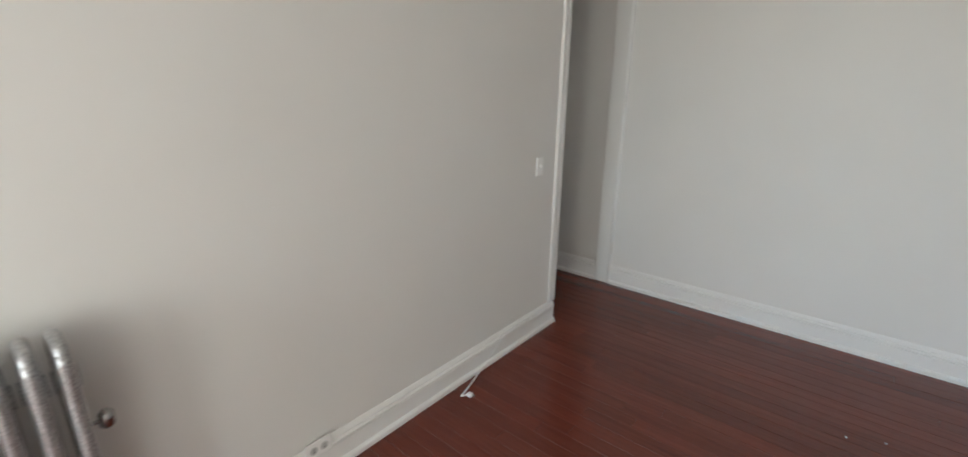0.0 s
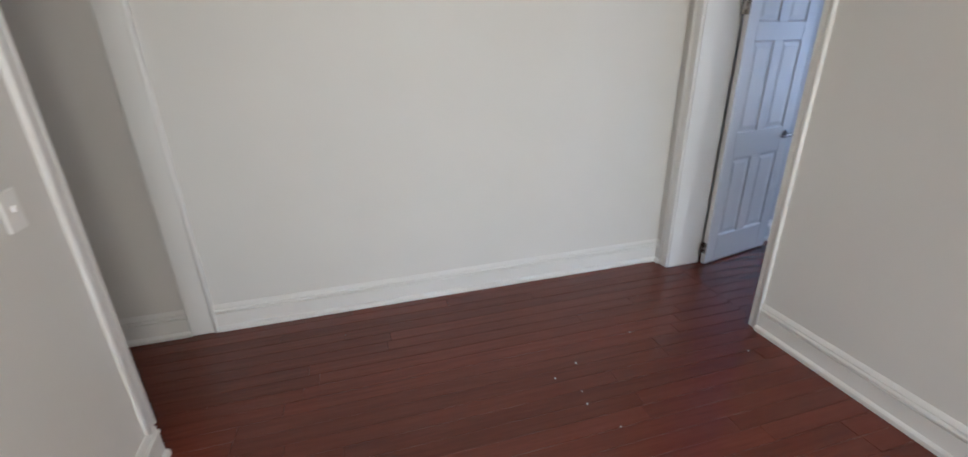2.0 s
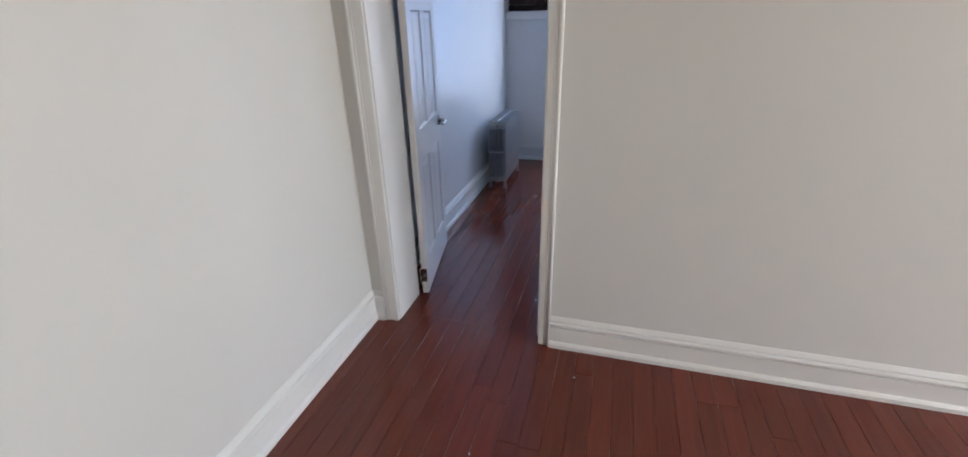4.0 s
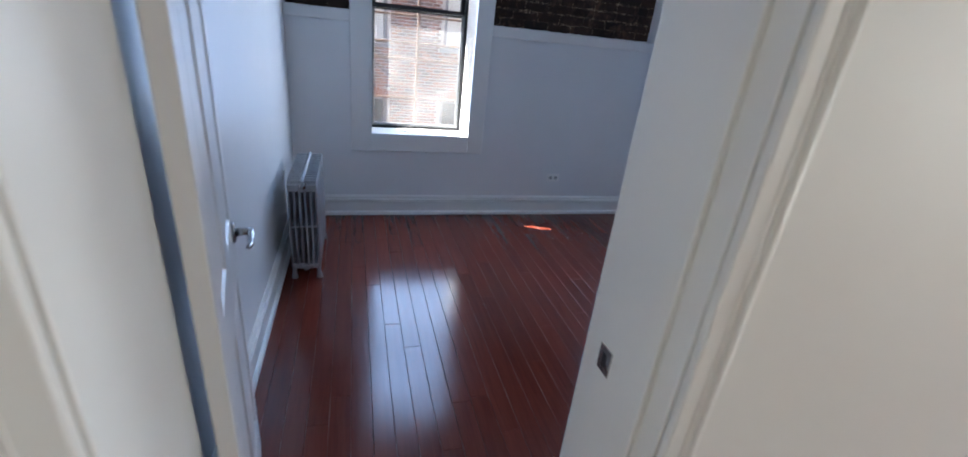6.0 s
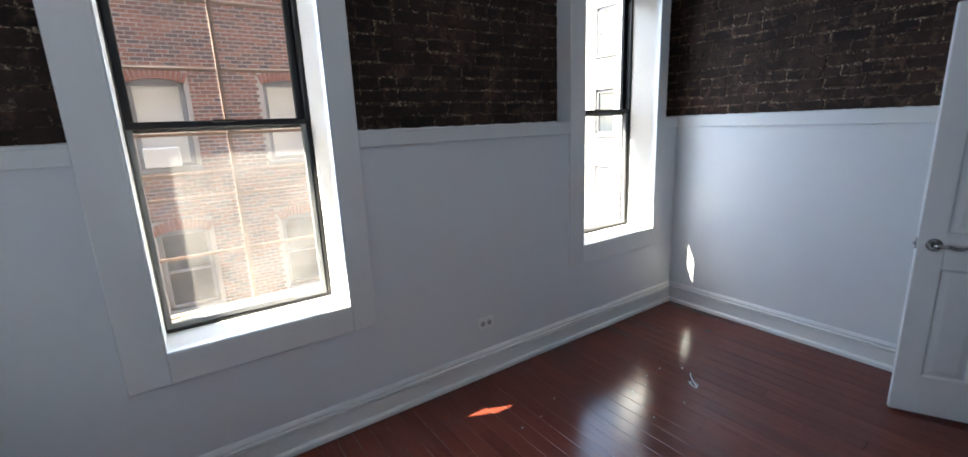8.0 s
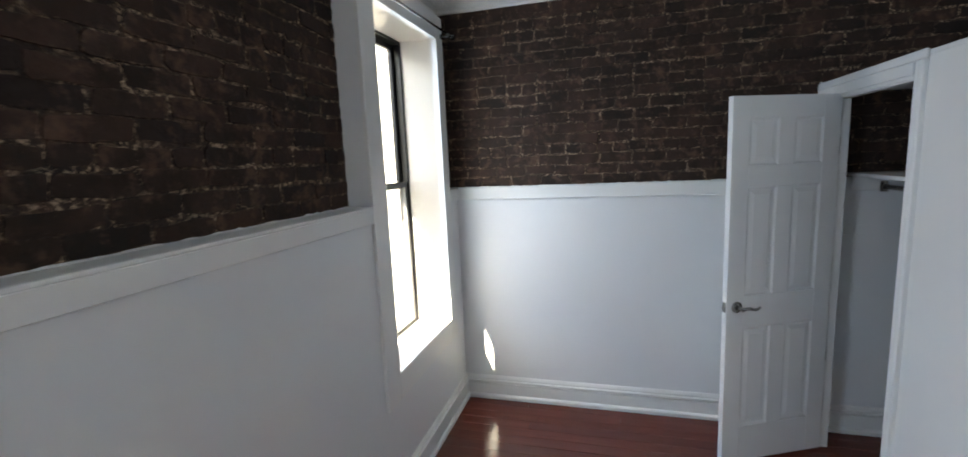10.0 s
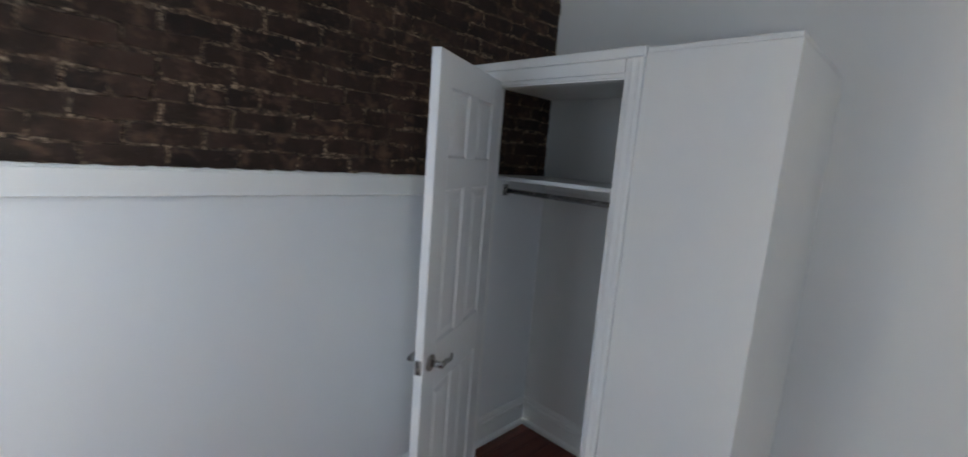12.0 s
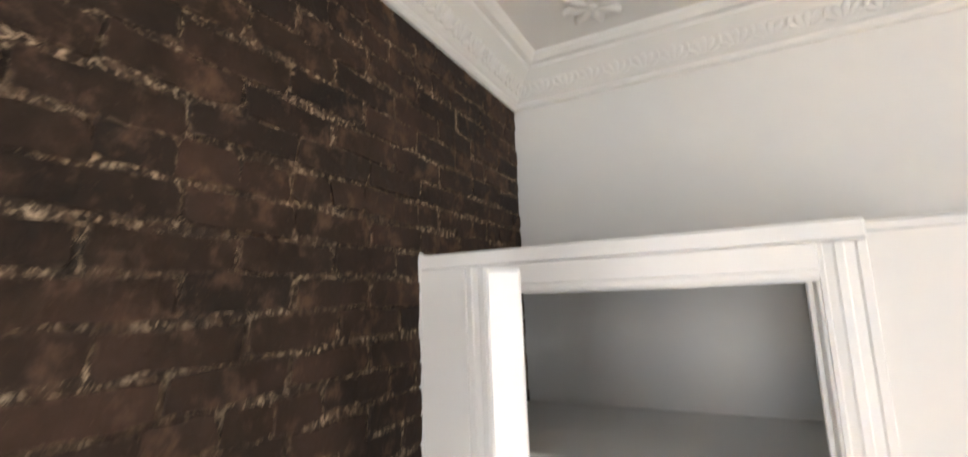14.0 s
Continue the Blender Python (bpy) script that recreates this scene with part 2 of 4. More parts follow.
def street_brick():
    """Weathered red brick for the house across the yard, each brick of its own burn."""
    m = material("weathered_red_brick", (0.3, 0.13, 0.09), 0.85, spec=0.2)
    v = coords(m)
    rnd_island = node(m, "ShaderNodeNewGeometry").outputs["Random Per Island"]
    burn = ramp(m, rnd_island, [(0.0, (0.100, 0.072, 0.082)), (0.30, (0.160, 0.085, 0.076)), (0.62, (0.270, 0.115, 0.088)), (1.0, (0.360, 0.170, 0.125))])
    stain = noise_of(m, v, 1.1, 5, 0.6)
    fine = noise_of(m, v, 18, 4)
    c1 = mix(m, mapped(m, stain, 0.5, 0.75, 0.0, 0.5), burn, (0.30, 0.12, 0.085))
    link(m, mix(m, mapped(m, fine, 0.35, 0.7, 0.0, 0.25), c1, (0.33, 0.25, 0.23)), bsdf(m).inputs["Base Color"])
    link(m, bump(m, fine, 0.4, 0.004), bsdf(m).inputs["Normal"])
    return m


def street_mortar():
    """Pale sooty lime mortar."""
    m = material("pale_street_mortar", (0.45, 0.40, 0.38), 0.9, spec=0.2)
    v = coords(m)
    link(m, ramp(m, noise_of(m, v, 1.6, 5, 0.65), [(0.3, (0.42, 0.38, 0.37)), (0.7, (0.62, 0.57, 0.55))]), bsdf(m).inputs["Base Color"])
    link(m, bump(m, noise_of(m, v, 40, 3), 0.4, 0.003), bsdf(m).inputs["Normal"])
    return m


def iron(name, dark, light, rough, metal):
    m = material(name, light, rough, metal)
    v = coords(m)
    a = noise_of(m, v, 160, 3, 0.6)
    b = noise_of(m, v, 9, 4, 0.6)
    col = mix(m, mapped(m, a, 0.35, 0.65), dark, light)
    link(m, mix(m, mapped(m, b, 0.55, 0.8, 0.0, 0.4), col, dark), bsdf(m).inputs["Base Color"])
    link(m, mapped(m, b, 0.3, 0.7, rough - 0.08, rough + 0.12), bsdf(m).inputs["Roughness"])
    link(m, bump(m, a, 0.25, 0.0012), bsdf(m).inputs["Normal"])
    return m


def pane_glass(name, dust):
    """Clear window glass with a thin film of dust."""
    m = bpy.data.materials.new(name)
    m.use_nodes = True
    nt = m.node_tree
    nt.nodes.remove(nt.nodes["Principled BSDF"])
    out = nt.nodes["Material Output"]
    clear = node(m, "ShaderNodeBsdfTransparent")
    gloss = node(m, "ShaderNodeBsdfGlossy", Roughness=0.02)
    haze = node(m, "ShaderNodeBsdfTranslucent")
    haze.inputs["Color"].default_value = (0.85, 0.82, 0.78, 1)
    face = node(m, "ShaderNodeLayerWeight", Blend=0.5)
    fres = node(m, "ShaderNodeMath")
    fres.operation = 'POWER'
    fres.inputs[1].default_value = 4.5
    link(m, face.outputs["Facing"], fres.inputs[0])
    s1 = node(m, "ShaderNodeMixShader")
    s2 = node(m, "ShaderNodeMixShader")
    link(m, mapped(m, noise_of(m, coords(m), 2.4, 5, 0.65), 0.3, 0.75, dust * 0.35, dust), s1.inputs[0])
    link(m, clear.outputs[0], s1.inputs[1])
    link(m, haze.outputs[0], s1.inputs[2])
    link(m, mapped(m, fres.outputs[0], 0.0, 1.0, 0.04, 0.9), s2.inputs[0])
    link(m, s1.outputs[0], s2.inputs[1])
    link(m, gloss.outputs[0], s2.inputs[2])
    link(m, s2.outputs[0], out.inputs["Surface"])
    return m


WALL = paint("warm_white_wall_paint", (0.74, 0.725, 0.695), 0.55)
DADO = paint("glossy_white_wall_paint", (0.77, 0.775, 0.775), 0.35, 0.12)
TRIM = paint("white_trim_gloss", (0.80, 0.79, 0.765), 0.36, 0.05)
DOOR = paint("white_door_paint", (0.78, 0.78, 0.77), 0.36, 0.05)
PLASTER = paint("white_ceiling_plaster", (0.76, 0.74, 0.70), 0.8)
WOOD = floor_wood()
# joints between the strips, mottled from dark red-brown to pale tan
SUBFLOOR = material("mottled_floor_joints", (0.05, 0.02, 0.015), 0.9)
link(SUBFLOOR, ramp(SUBFLOOR, noise_of(SUBFLOOR, coords(SUBFLOOR), 3.0, 6, 0.7), [(0.34, (0.05, 0.014, 0.010)), (0.46, (0.15, 0.065, 0.047)), (0.60, (0.36, 0.25, 0.20))]),
     bsdf(SUBFLOOR).inputs["Base Color"])
BRICK = brick_paint()
MORTAR = mortar_paint()
SASH = material("black_window_aluminium", (0.012, 0.012, 0.014), 0.38, 0.2)
SASH_GREY = material("grey_window_aluminium", (0.20, 0.205, 0.21), 0.42, 0.3)
GLASS = pane_glass("window_glass", 0.02)
DUSTY = pane_glass("dusty_window_glass", 0.10)
CHROME = iron("satin_nickel", (0.28, 0.27, 0.26), (0.46, 0.44, 0.42), 0.22, 1.0)
SILVER = iron("silver_radiator_paint", (0.30, 0.30, 0.30), (0.55, 0.55, 0.55), 0.38, 0.75)
PALE = iron("pale_grey_radiator_paint", (0.26, 0.27, 0.285), (0.44, 0.45, 0.465), 0.36, 0.6)
RUST = iron("rusty_iron", (0.15, 0.088, 0.064), (0.26, 0.170, 0.125), 0.7, 0.1)
PLASTIC = material("white_plastic", (0.85, 0.84, 0.82), 0.35)
SOCKET = material("grey_white_plastic", (0.52, 0.52, 0.51), 0.4)
DARK = material("dark_slot", (0.02, 0.02, 0.02), 0.6)
STREET = street_brick()
STREET_MORTAR = street_mortar()
SOOT = iron("sooty_brick", (0.05, 0.04, 0.036), (0.09, 0.07, 0.06), 0.9, 0.0)
STONE = iron("grey_stone_trim", (0.22, 0.22, 0.23), (0.33, 0.33, 0.35), 0.8, 0.0)
PALE_STUCCO = paint("pale_stucco", (0.64, 0.625, 0.59), 0.85)
ASPHALT = iron("asphalt", (0.04, 0.04, 0.042), (0.07, 0.07, 0.07), 0.9, 0.0)
BLIND = paint("window_blind", (0.82, 0.82, 0.79), 0.7)
DARKGLASS = material("dark_window_glass", (0.05, 0.06, 0.07), 0.06)
DECK = iron("weathered_deck_iron", (0.36, 0.27, 0.18), (0.60, 0.48, 0.32), 0.75, 0.0)

# ---- plan, metres ----
CEIL = 2.95
XW, XE = -0.275, 4.00          # bedroom west wall, brick east wall
YB, YA = -3.06, -3.33         # the wall between the rooms: bedroom face, hall face
XB = -0.250                   # hall west wall
YC, XC = -6.46, 0.715          # hall south wall and its free end
XH = 6.40                     # hall east wall
RAIL = 1.60                   # ledge under the brick
W1 = (0.325, 1.133)
W2 = (2.871, 3.692)
SILL, HEAD = 0.705, 2.57
CAS1, CAS2 = (0.172, 1.262), (2.735, 3.80)
DOOR_X = (-0.090, 0.690)       # bedroom doorway, clear
DOOR_TOP = 2.05
CF = -2.25                    # closet front
CX = 2.60                     # closet free side
CTOP = 2.137
COP = (3.141, 3.782)          # closet opening
COP_TOP = 2.033
CBACK = -2.95
BRICK_Y = 0.13

# ---- setting ----
bm = bmesh.new()
holes = [(*W1, SILL, HEAD), (*W2, SILL, HEAD)]
wall(bm, "x", XW - 0.14, XE + 0.25, BRICK_Y + 0.012, 0.28, 0, CEIL, holes)
wall(bm, "x", XW, XE, 0.018, BRICK_Y + 0.012, 0, RAIL - 0.012,
     [(W1[0], W1[1], SILL, RAIL), (W2[0], W2[1], SILL, RAIL)])
for c, w in ((CAS1, W1), (CAS2, W2)):
    wall(bm, "x", c[0] + 0.002, c[1] - 0.002, 0.018, BRICK_Y + 0.012, RAIL - 0.012, 2.715, [(w[0], w[1], RAIL - 0.012, HEAD)])
wall_north = thing("wall_north", bm, DADO, "white gloss-painted window wall with recessed dark brick panels", "wall", "structure")

bm = wall(bmesh.new(), "y", YB, 0.28, XW - 0.14, XW, 0, CEIL)
thing("wall_west", bm, DADO, "plain white painted bedroom side wall", "wall", "structure")

bm = wall(bmesh.new(), "y", YB, 0.141, XE + 0.012, XE + 0.25, 0, CEIL)
wall(bm, "y", CBACK, 0.018, XE - 0.012, XE + 0.012, 0, RAIL - 0.012)
wall_east = thing("wall_east", bm, DADO, "side wall of dark brick above a white painted dado", "wall", "structure")

# the hole at x 4.7 to 6.1 is unseen, added to light the hall
bm = wall(bmesh.new(), "x", -0.40, XH, YA, YB, 0, CEIL, [(DOOR_X[0] - 0.022, DOOR_X[1] + 0.022, 0, DOOR_TOP + 0.022), (4.7, 6.1, 0.5, 2.8)])
wall(bm, "x", 1.35, XE + 0.012, YB, CBACK, 0, CEIL)
wall_south = thing("wall_south", bm, WALL, "off-white painted wall between hall and bedroom", "wall", "structure")

bm = wall(bmesh.new(), "y", -8.6, YA, XB - 0.15, XB, 0, CEIL)
thing("wall_hall_west", bm, WALL, "off-white painted long hall wall", "wall", "structure")
bm = wall(bmesh.new(), "x", XC, XH, YC - 0.14, YC, 0, CEIL)
thing("wall_hall_south", bm, WALL, "off-white painted wall ending at a cased opening", "wall", "structure")
HW = [(-6.25, -5.3), (-4.65, -3.85)]
bm = wall(bmesh.new(), "y", YC - 0.14, YA, XH, XH + 0.25, 0, CEIL, [(a, b, 0.5, 2.8) for a, b in HW])
thing("wall_hall_east", bm, WALL, "off-white painted wall with two window openings", "wall", "structure")
bm = wall(bmesh.new(), "y", -8.6, YC - 0.14, XC, XC + 0.14, 0, CEIL)
wall(bm, "x", XB - 0.15, XC + 0.14, -8.74, -8.6, 0, CEIL)
thing("wall_passage", bm, WALL, "plain walls closing the side passage", "wall", "structure")

bm = box(bmesh.new(), -0.55, YA, CEIL, 4.4, 0.5, CEIL + 0.15)
ceiling = thing("ceiling", bm, PLASTER, "white plaster bedroom ceiling", "ceiling", "structure")
bm = box(bmesh.new(), -0.5, -8.9, CEIL, 6.8, YA, CEIL + 0.15)
thing("ceiling_hall", bm, PLASTER, "white plaster hall ceiling", "ceiling", "structure")

# cornice: moulded plaster with a band of small leaf ornaments
CORN = [(0, -0.155), (0.012, -0.155), (0.022, -0.147), (0.022, -0.131), (0.035, -0.125), (0.045, -0.113), (0.075, -0.072),
        (0.118, -0.044), (0.123, -0.033), (0.143, -0.029), (0.160, -0.014), (0.165, 0.0), (0, 0)]
bm = bmesh.new()
runs = [((XE, 0.13, CEIL), (XE, CBACK, CEIL), (-1, 0, 0)), ((XW, BRICK_Y, CEIL), (XE, BRICK_Y, CEIL), (0, -1, 0)),
        ((1.35, CBACK, CEIL), (XE, CBACK, CEIL), (0, 1, 0)), ((XW, YB, CEIL), (XW, 0.13, CEIL), (1, 0, 0)),
        ((XW, YB, CEIL), (1.35, YB, CEIL), (0, 1, 0))]
petal = bmesh.new()
bmesh.ops.create_icosphere(petal, subdivisions=2, radius=1.0)
PETAL_V = [v.co.copy() for v in petal.verts]
PETAL_F = [[v.index for v in f.verts] for f in petal.faces]
for s, e, o in runs:
    sweep(bm, CORN, s, e, o)
    s, e, o = Vector(s), Vector(e), Vector(o)
    n = int((e - s).length / 0.098)
    d = (e - s) / n
    along = d.normalized()
    up = (Vector((0, 0, 1)) * 0.80 + o * 0.60).normalized()
    face = along.cross(up).normalized()
    turn = Matrix((along, up, face)).transposed().to_4x4()
    for k in range(n):
        c = s + d * (k + 0.5) + o * 0.060 + Vector((0, 0, -0.098))
        for da, du, a, rx, ry in ((0, 0.003, 0, 0.012, 0.027), (-0.02, 0.0, 28, 0.011, 0.024), (0.02, 0.0, -28, 0.011, 0.024),
                                  (-0.034, -0.014, 62, 0.009, 0.020), (0.034, -0.014, -62, 0.009, 0.020), (0.049, 0.006, 0, 0.007, 0.019)):
            mtx = Matrix.Translation(c + along * da + up * du) @ turn @ Matrix.Rotation(radians(a), 4, 'Z') @ Matrix.Diagonal((rx, ry, 0.0042, 1))
            vs = [bm.verts.new(mtx @ p) for p in PETAL_V]
            for f in PETAL_F:
                bm.faces.new([vs[q] for q in f])
for f in bm.faces:
    f.smooth = len(f.verts) == 3
cornice = thing("cornice", bm, PLASTER, "ornate white plaster cornice with a leaf band", "cornice", kind="structure")

# a plaster leaf rosette in the corner of the ceiling
bm = bmesh.new()
for k in range(8):
    a = k * math.pi / 4
    turn = Matrix.Translation((3.57 + 0.055 * math.cos(a), -2.61 + 0.055 * math.sin(a), CEIL)) @ Matrix.Rotation(a, 4, 'Z')
    bmesh.ops.create_icosphere(bm, subdivisions=2, radius=1, matrix=turn @ Matrix.Diagonal((0.055, 0.024, 0.020, 1)))
    bmesh.ops.create_icosphere(bm, subdivisions=2, radius=1, matrix=turn @ Matrix.Translation((0.035, 0, -0.006)) @ Matrix.Diagonal((0.016, 0.014, 0.012, 1)))
bmesh.ops.create_icosphere(bm, subdivisions=2, radius=1, matrix=Matrix.Translation((3.57, -2.61, CEIL)) @ Matrix.Diagonal((0.024, 0.024, 0.022, 1)))
for f in bm.faces:
    f.smooth = True
thing("ceiling_rosette", bm, PLASTER, "white plaster leaf rosette on the ceiling", "moulding", kind="structure")

# ---- baseboards and trim ----
SKIRT = [(0, 0), (0.034, 0), (0.034, 0.022), (0.026, 0.031), (0.018, 0.034), (0.018, 0.118), (0.011, 0.120), (0.011, 0.125), (0.024, 0.128), (0.026, 0.136),
         (0.022, 0.142), (0.012, 0.145), (0.012, 0.150), (0.017, 0.155), (0.010, 0.167), (0.004, 0.175), (0, 0.175)]


def baseboard(start, end, out, label="white moulded wooden baseboard"):
    return thing("baseboard", sweep(bmesh.new(), SKIRT, (*start, 0), (*end, 0), (*out, 0)), TRIM, label, "baseboard", "structure")


baseboard((XW, 0.018), (XE - 0.012, 0.018), (0, -1))
baseboard((XE - 0.012, 0.018), (XE - 0.012, CF + 0.02), (-1, 0))
baseboard((XW, 0.018), (XW, YB), (1, 0))
baseboard((DOOR_X[1] + 0.09, YB), (1.35, YB), (0, 1))
baseboard((1.35, CBACK), (CX, CBACK), (0, 1))
baseboard((XE - 0.012, CF - 0.06), (XE - 0.012, CBACK), (-1, 0))
baseboard((CX + 0.10, CBACK), (XE - 0.012, CBACK), (0, 1))
baseboard((XB, -6.437), (XB, YA), (1, 0))
baseboard((XB, -8.6), (XB, -6.585), (1, 0))
baseboard((XB, YA), (-0.175, YA), (0, -1))
baseboard((DOOR_X[1] + 0.062, YA), (XH, YA), (0, -1))
baseboard((XC, YC), (XH, YC), (0, 1))
baseboard((XC, YC - 0.14), (XC, YC), (-1, 0))
baseboard((XH, YC), (XH, YA), (-1, 0))

def caulk(bm, p, q, seed):
    """A ragged bead of white paint and filler where woodwork meets brick."""
    r = random.Random(seed)
    p, q = Vector(p), Vector(q)
    n = max(4, int((q - p).length / 0.022))
    pts = [p.lerp(q, k / n) for k in range(n + 1)]
    return tube(bm, pts, [r.choice((0.0025, 0.004, 0.005, 0.0075)) * r.uniform(0.7, 1.15) for k in pts], 6)


# ledge rails under the brick
for k, (x0, x1) in enumerate(((XW, CAS1[0]), (CAS1[1], CAS2[0]), (CAS2[1], XE))):
    bm = box(bmesh.new(), x0, 0.0, 1.52, x1, 0.021, RAIL - 0.012, 0.003)
    box(bm, x0, 0.0, RAIL - 0.013, x1, BRICK_Y + 0.010, RAIL, 0.003)
    caulk(bm, (x0 + 0.004, BRICK_Y, RAIL), (x1 - 0.004, BRICK_Y, RAIL), 60 + k)
    thing("dado_rail_%d" % (k + 1), bm, TRIM, "flat white dado rail and ledge under the brick", "dado rail", "structure")
bm = box(bmesh.new(), XE - 0.034, CF + 0.012, 1.515, XE - 0.012, 0.012, RAIL - 0.002, 0.003)
box(bm, XE - 0.03, CF + 0.012, RAIL - 0.003, XE + 0.011, 0.012, RAIL + 0.004, 0.002)
caulk(bm, (XE - 0.001, 0.12, RAIL + 0.002), (XE - 0.001, CF + 0.03, RAIL + 0.002), 66)
thing("dado_rail_east", bm, TRIM, "flat white dado rail under the brick", "dado rail", "structure")

# hall opening: post on the long wall, beaded end of the south wall
bm = box(bmesh.new(), XB - 0.002, -6.585, 0, XB + 0.030, -6.437, CEIL, 0.008, 2)
tube(bm, [(XB + 0.028, -6.452, 0), (XB + 0.028, -6.452, CEIL)], 0.007)
thing("trim_hall_post", bm, TRIM, "white painted flat casing post on the hall wall", "trim", "structure")
bm = box(bmesh.new(), XC - 0.012, YC - 0.14, 0.175, XC, YC + 0.003, CEIL, 0.003)
box(bm, XC - 0.012, YC - 0.002, 0.175, XC + 0.062, YC + 0.014, CEIL, 0.004, 2)
tube(bm, [(XC + 0.055, YC + 0.013, 0.175), (XC + 0.055, YC + 0.013, CEIL)], 0.009)
tube(bm, [(XC - 0.004, YC + 0.010, 0.175), (XC - 0.004, YC + 0.010, CEIL)], 0.010)
thing("trim_hall_end", bm, TRIM, "white beaded casing at the wall's end", "trim", "structure")


# ---- windows ----
def casing(w, c):
    bm = bmesh.new()
    y0, y1 = 0.0, 0.022
    box(bm, c[0], y0, SILL - 0.14, w[0], y1, 2.715, 0.003)
    box(bm, w[1], y0, SILL - 0.14, c[1], y1, 2.715, 0.003)
    box(bm, w[0], y0 + 0.001, SILL - 0.14, w[1], y1, SILL, 0.003)
    box(bm, w[0], y0 + 0.001, HEAD, w[1], y1, 2.715, 0.003)
    return bm


def double_hung(name, w, label):
    """A black double-hung window in its deep white reveal."""
    root = base(name, pose((w[0] + w[1]) / 2, 0.25, SILL), label, "window", kind="structure")
    cx = (w[0] + w[1]) / 2
    x0, x1 = w[0] - cx, w[1] - cx
    h = HEAD - SILL
    mid = 1.65 - SILL

    f0, f1 = x0 - 0.016, x1 - 0.024

    def ring(bm, a0, a1, z0, z1, y0, y1, t, tb=None):
        tb = tb or t
        box(bm, a0, y0, z0, a0 + t, y1, z1, 0.003)
        box(bm, a1 - t, y0, z0, a1, y1, z1, 0.003)
        box(bm, a0 + t, y0, z0, a1 - t, y1, z0 + tb, 0.003)
        box(bm, a0 + t, y0, z1 - t, a1 - t, y1, z1, 0.003)
        return bm
    part("window_frame", ring(bmesh.new(), f0 + 0.006, f1 - 0.006, 0.006, h - 0.006, -0.014, 0.062, 0.020, 0.014), SASH, root, "black aluminium frame")
    up = part("sash", ring(bmesh.new(), f0 + 0.027, f1 - 0.027, mid - 0.02, h - 0.027, 0.030, 0.058, 0.034), SASH, root, "black upper sash")
    part("pane", box(bmesh.new(), f0 + 0.058, 0.042, mid + 0.012, f1 - 0.058, 0.046, h - 0.058), GLASS, up, "clear pane")
    low = part("sash", ring(bmesh.new(), f0 + 0.027, f1 - 0.027, 0.021, mid + 0.025, -0.004, 0.022, 0.024), SASH_GREY, root, "grey lower sash")
    part("meeting_rail", box(bmesh.new(), f0 + 0.029, -0.007, mid - 0.004, f1 - 0.029, 0.0, mid + 0.027, 0.003), SASH, low, "black meeting rail")
    part("pane", box(bmesh.new(), f0 + 0.048, 0.008, 0.042, f1 - 0.048, 0.012, mid + 0.003), DUSTY if w is W1 else GLASS, low, "dusty pane")
    bm = box(bmesh.new(), -0.065, -0.028, mid + 0.018, 0.025, -0.004, mid + 0.03, 0.003)
    part("sash_lock", bm, SASH, low)
    part("window_sill", box(bmesh.new(), x0 + 0.002, -0.248, -0.004, x1 - 0.002, -0.0145, 0.006, 0.003), TRIM, root, "white painted sill")
    trim = casing(w, CAS1 if w is W1 else CAS2)
    bmesh.ops.translate(trim, verts=trim.verts, vec=(-cx, -0.25, -SILL))
    part("casing", trim, TRIM, root, "flat white casing boards")
    lin = bmesh.new()
    box(lin, x0, -0.25, 0.006, x0 + 0.006, -0.0145, h, 0.0)
    base_ring = [(x1 - 0.006, -0.25), (x1 - 0.030, -0.0145), (x1, -0.0145), (x1, -0.25)]
    lo, hi = ([lin.verts.new((x, y, z)) for x, y in base_ring] for z in (0.006, h))
    for k in range(4):
        lin.faces.new((lo[k], lo[(k + 1) % 4], hi[(k + 1) % 4], hi[k]))
    lin.faces.new(lo)
    lin.faces.new(hi)
    box(lin, x0, -0.25, h - 0.006, x1, -0.0145, h, 0.0)
    part("reveal", lin, TRIM, root, "white painted reveal")
    for p in root.children_recursive:
        if p.name.startswith("pane"):
            p.visible_shadow = False
    return root


double_hung("window_1", W1, "black double-hung window in a deep white reveal over the fire escape")
double_hung("window_2", W2, "narrow black double-hung window beside the brick wall")


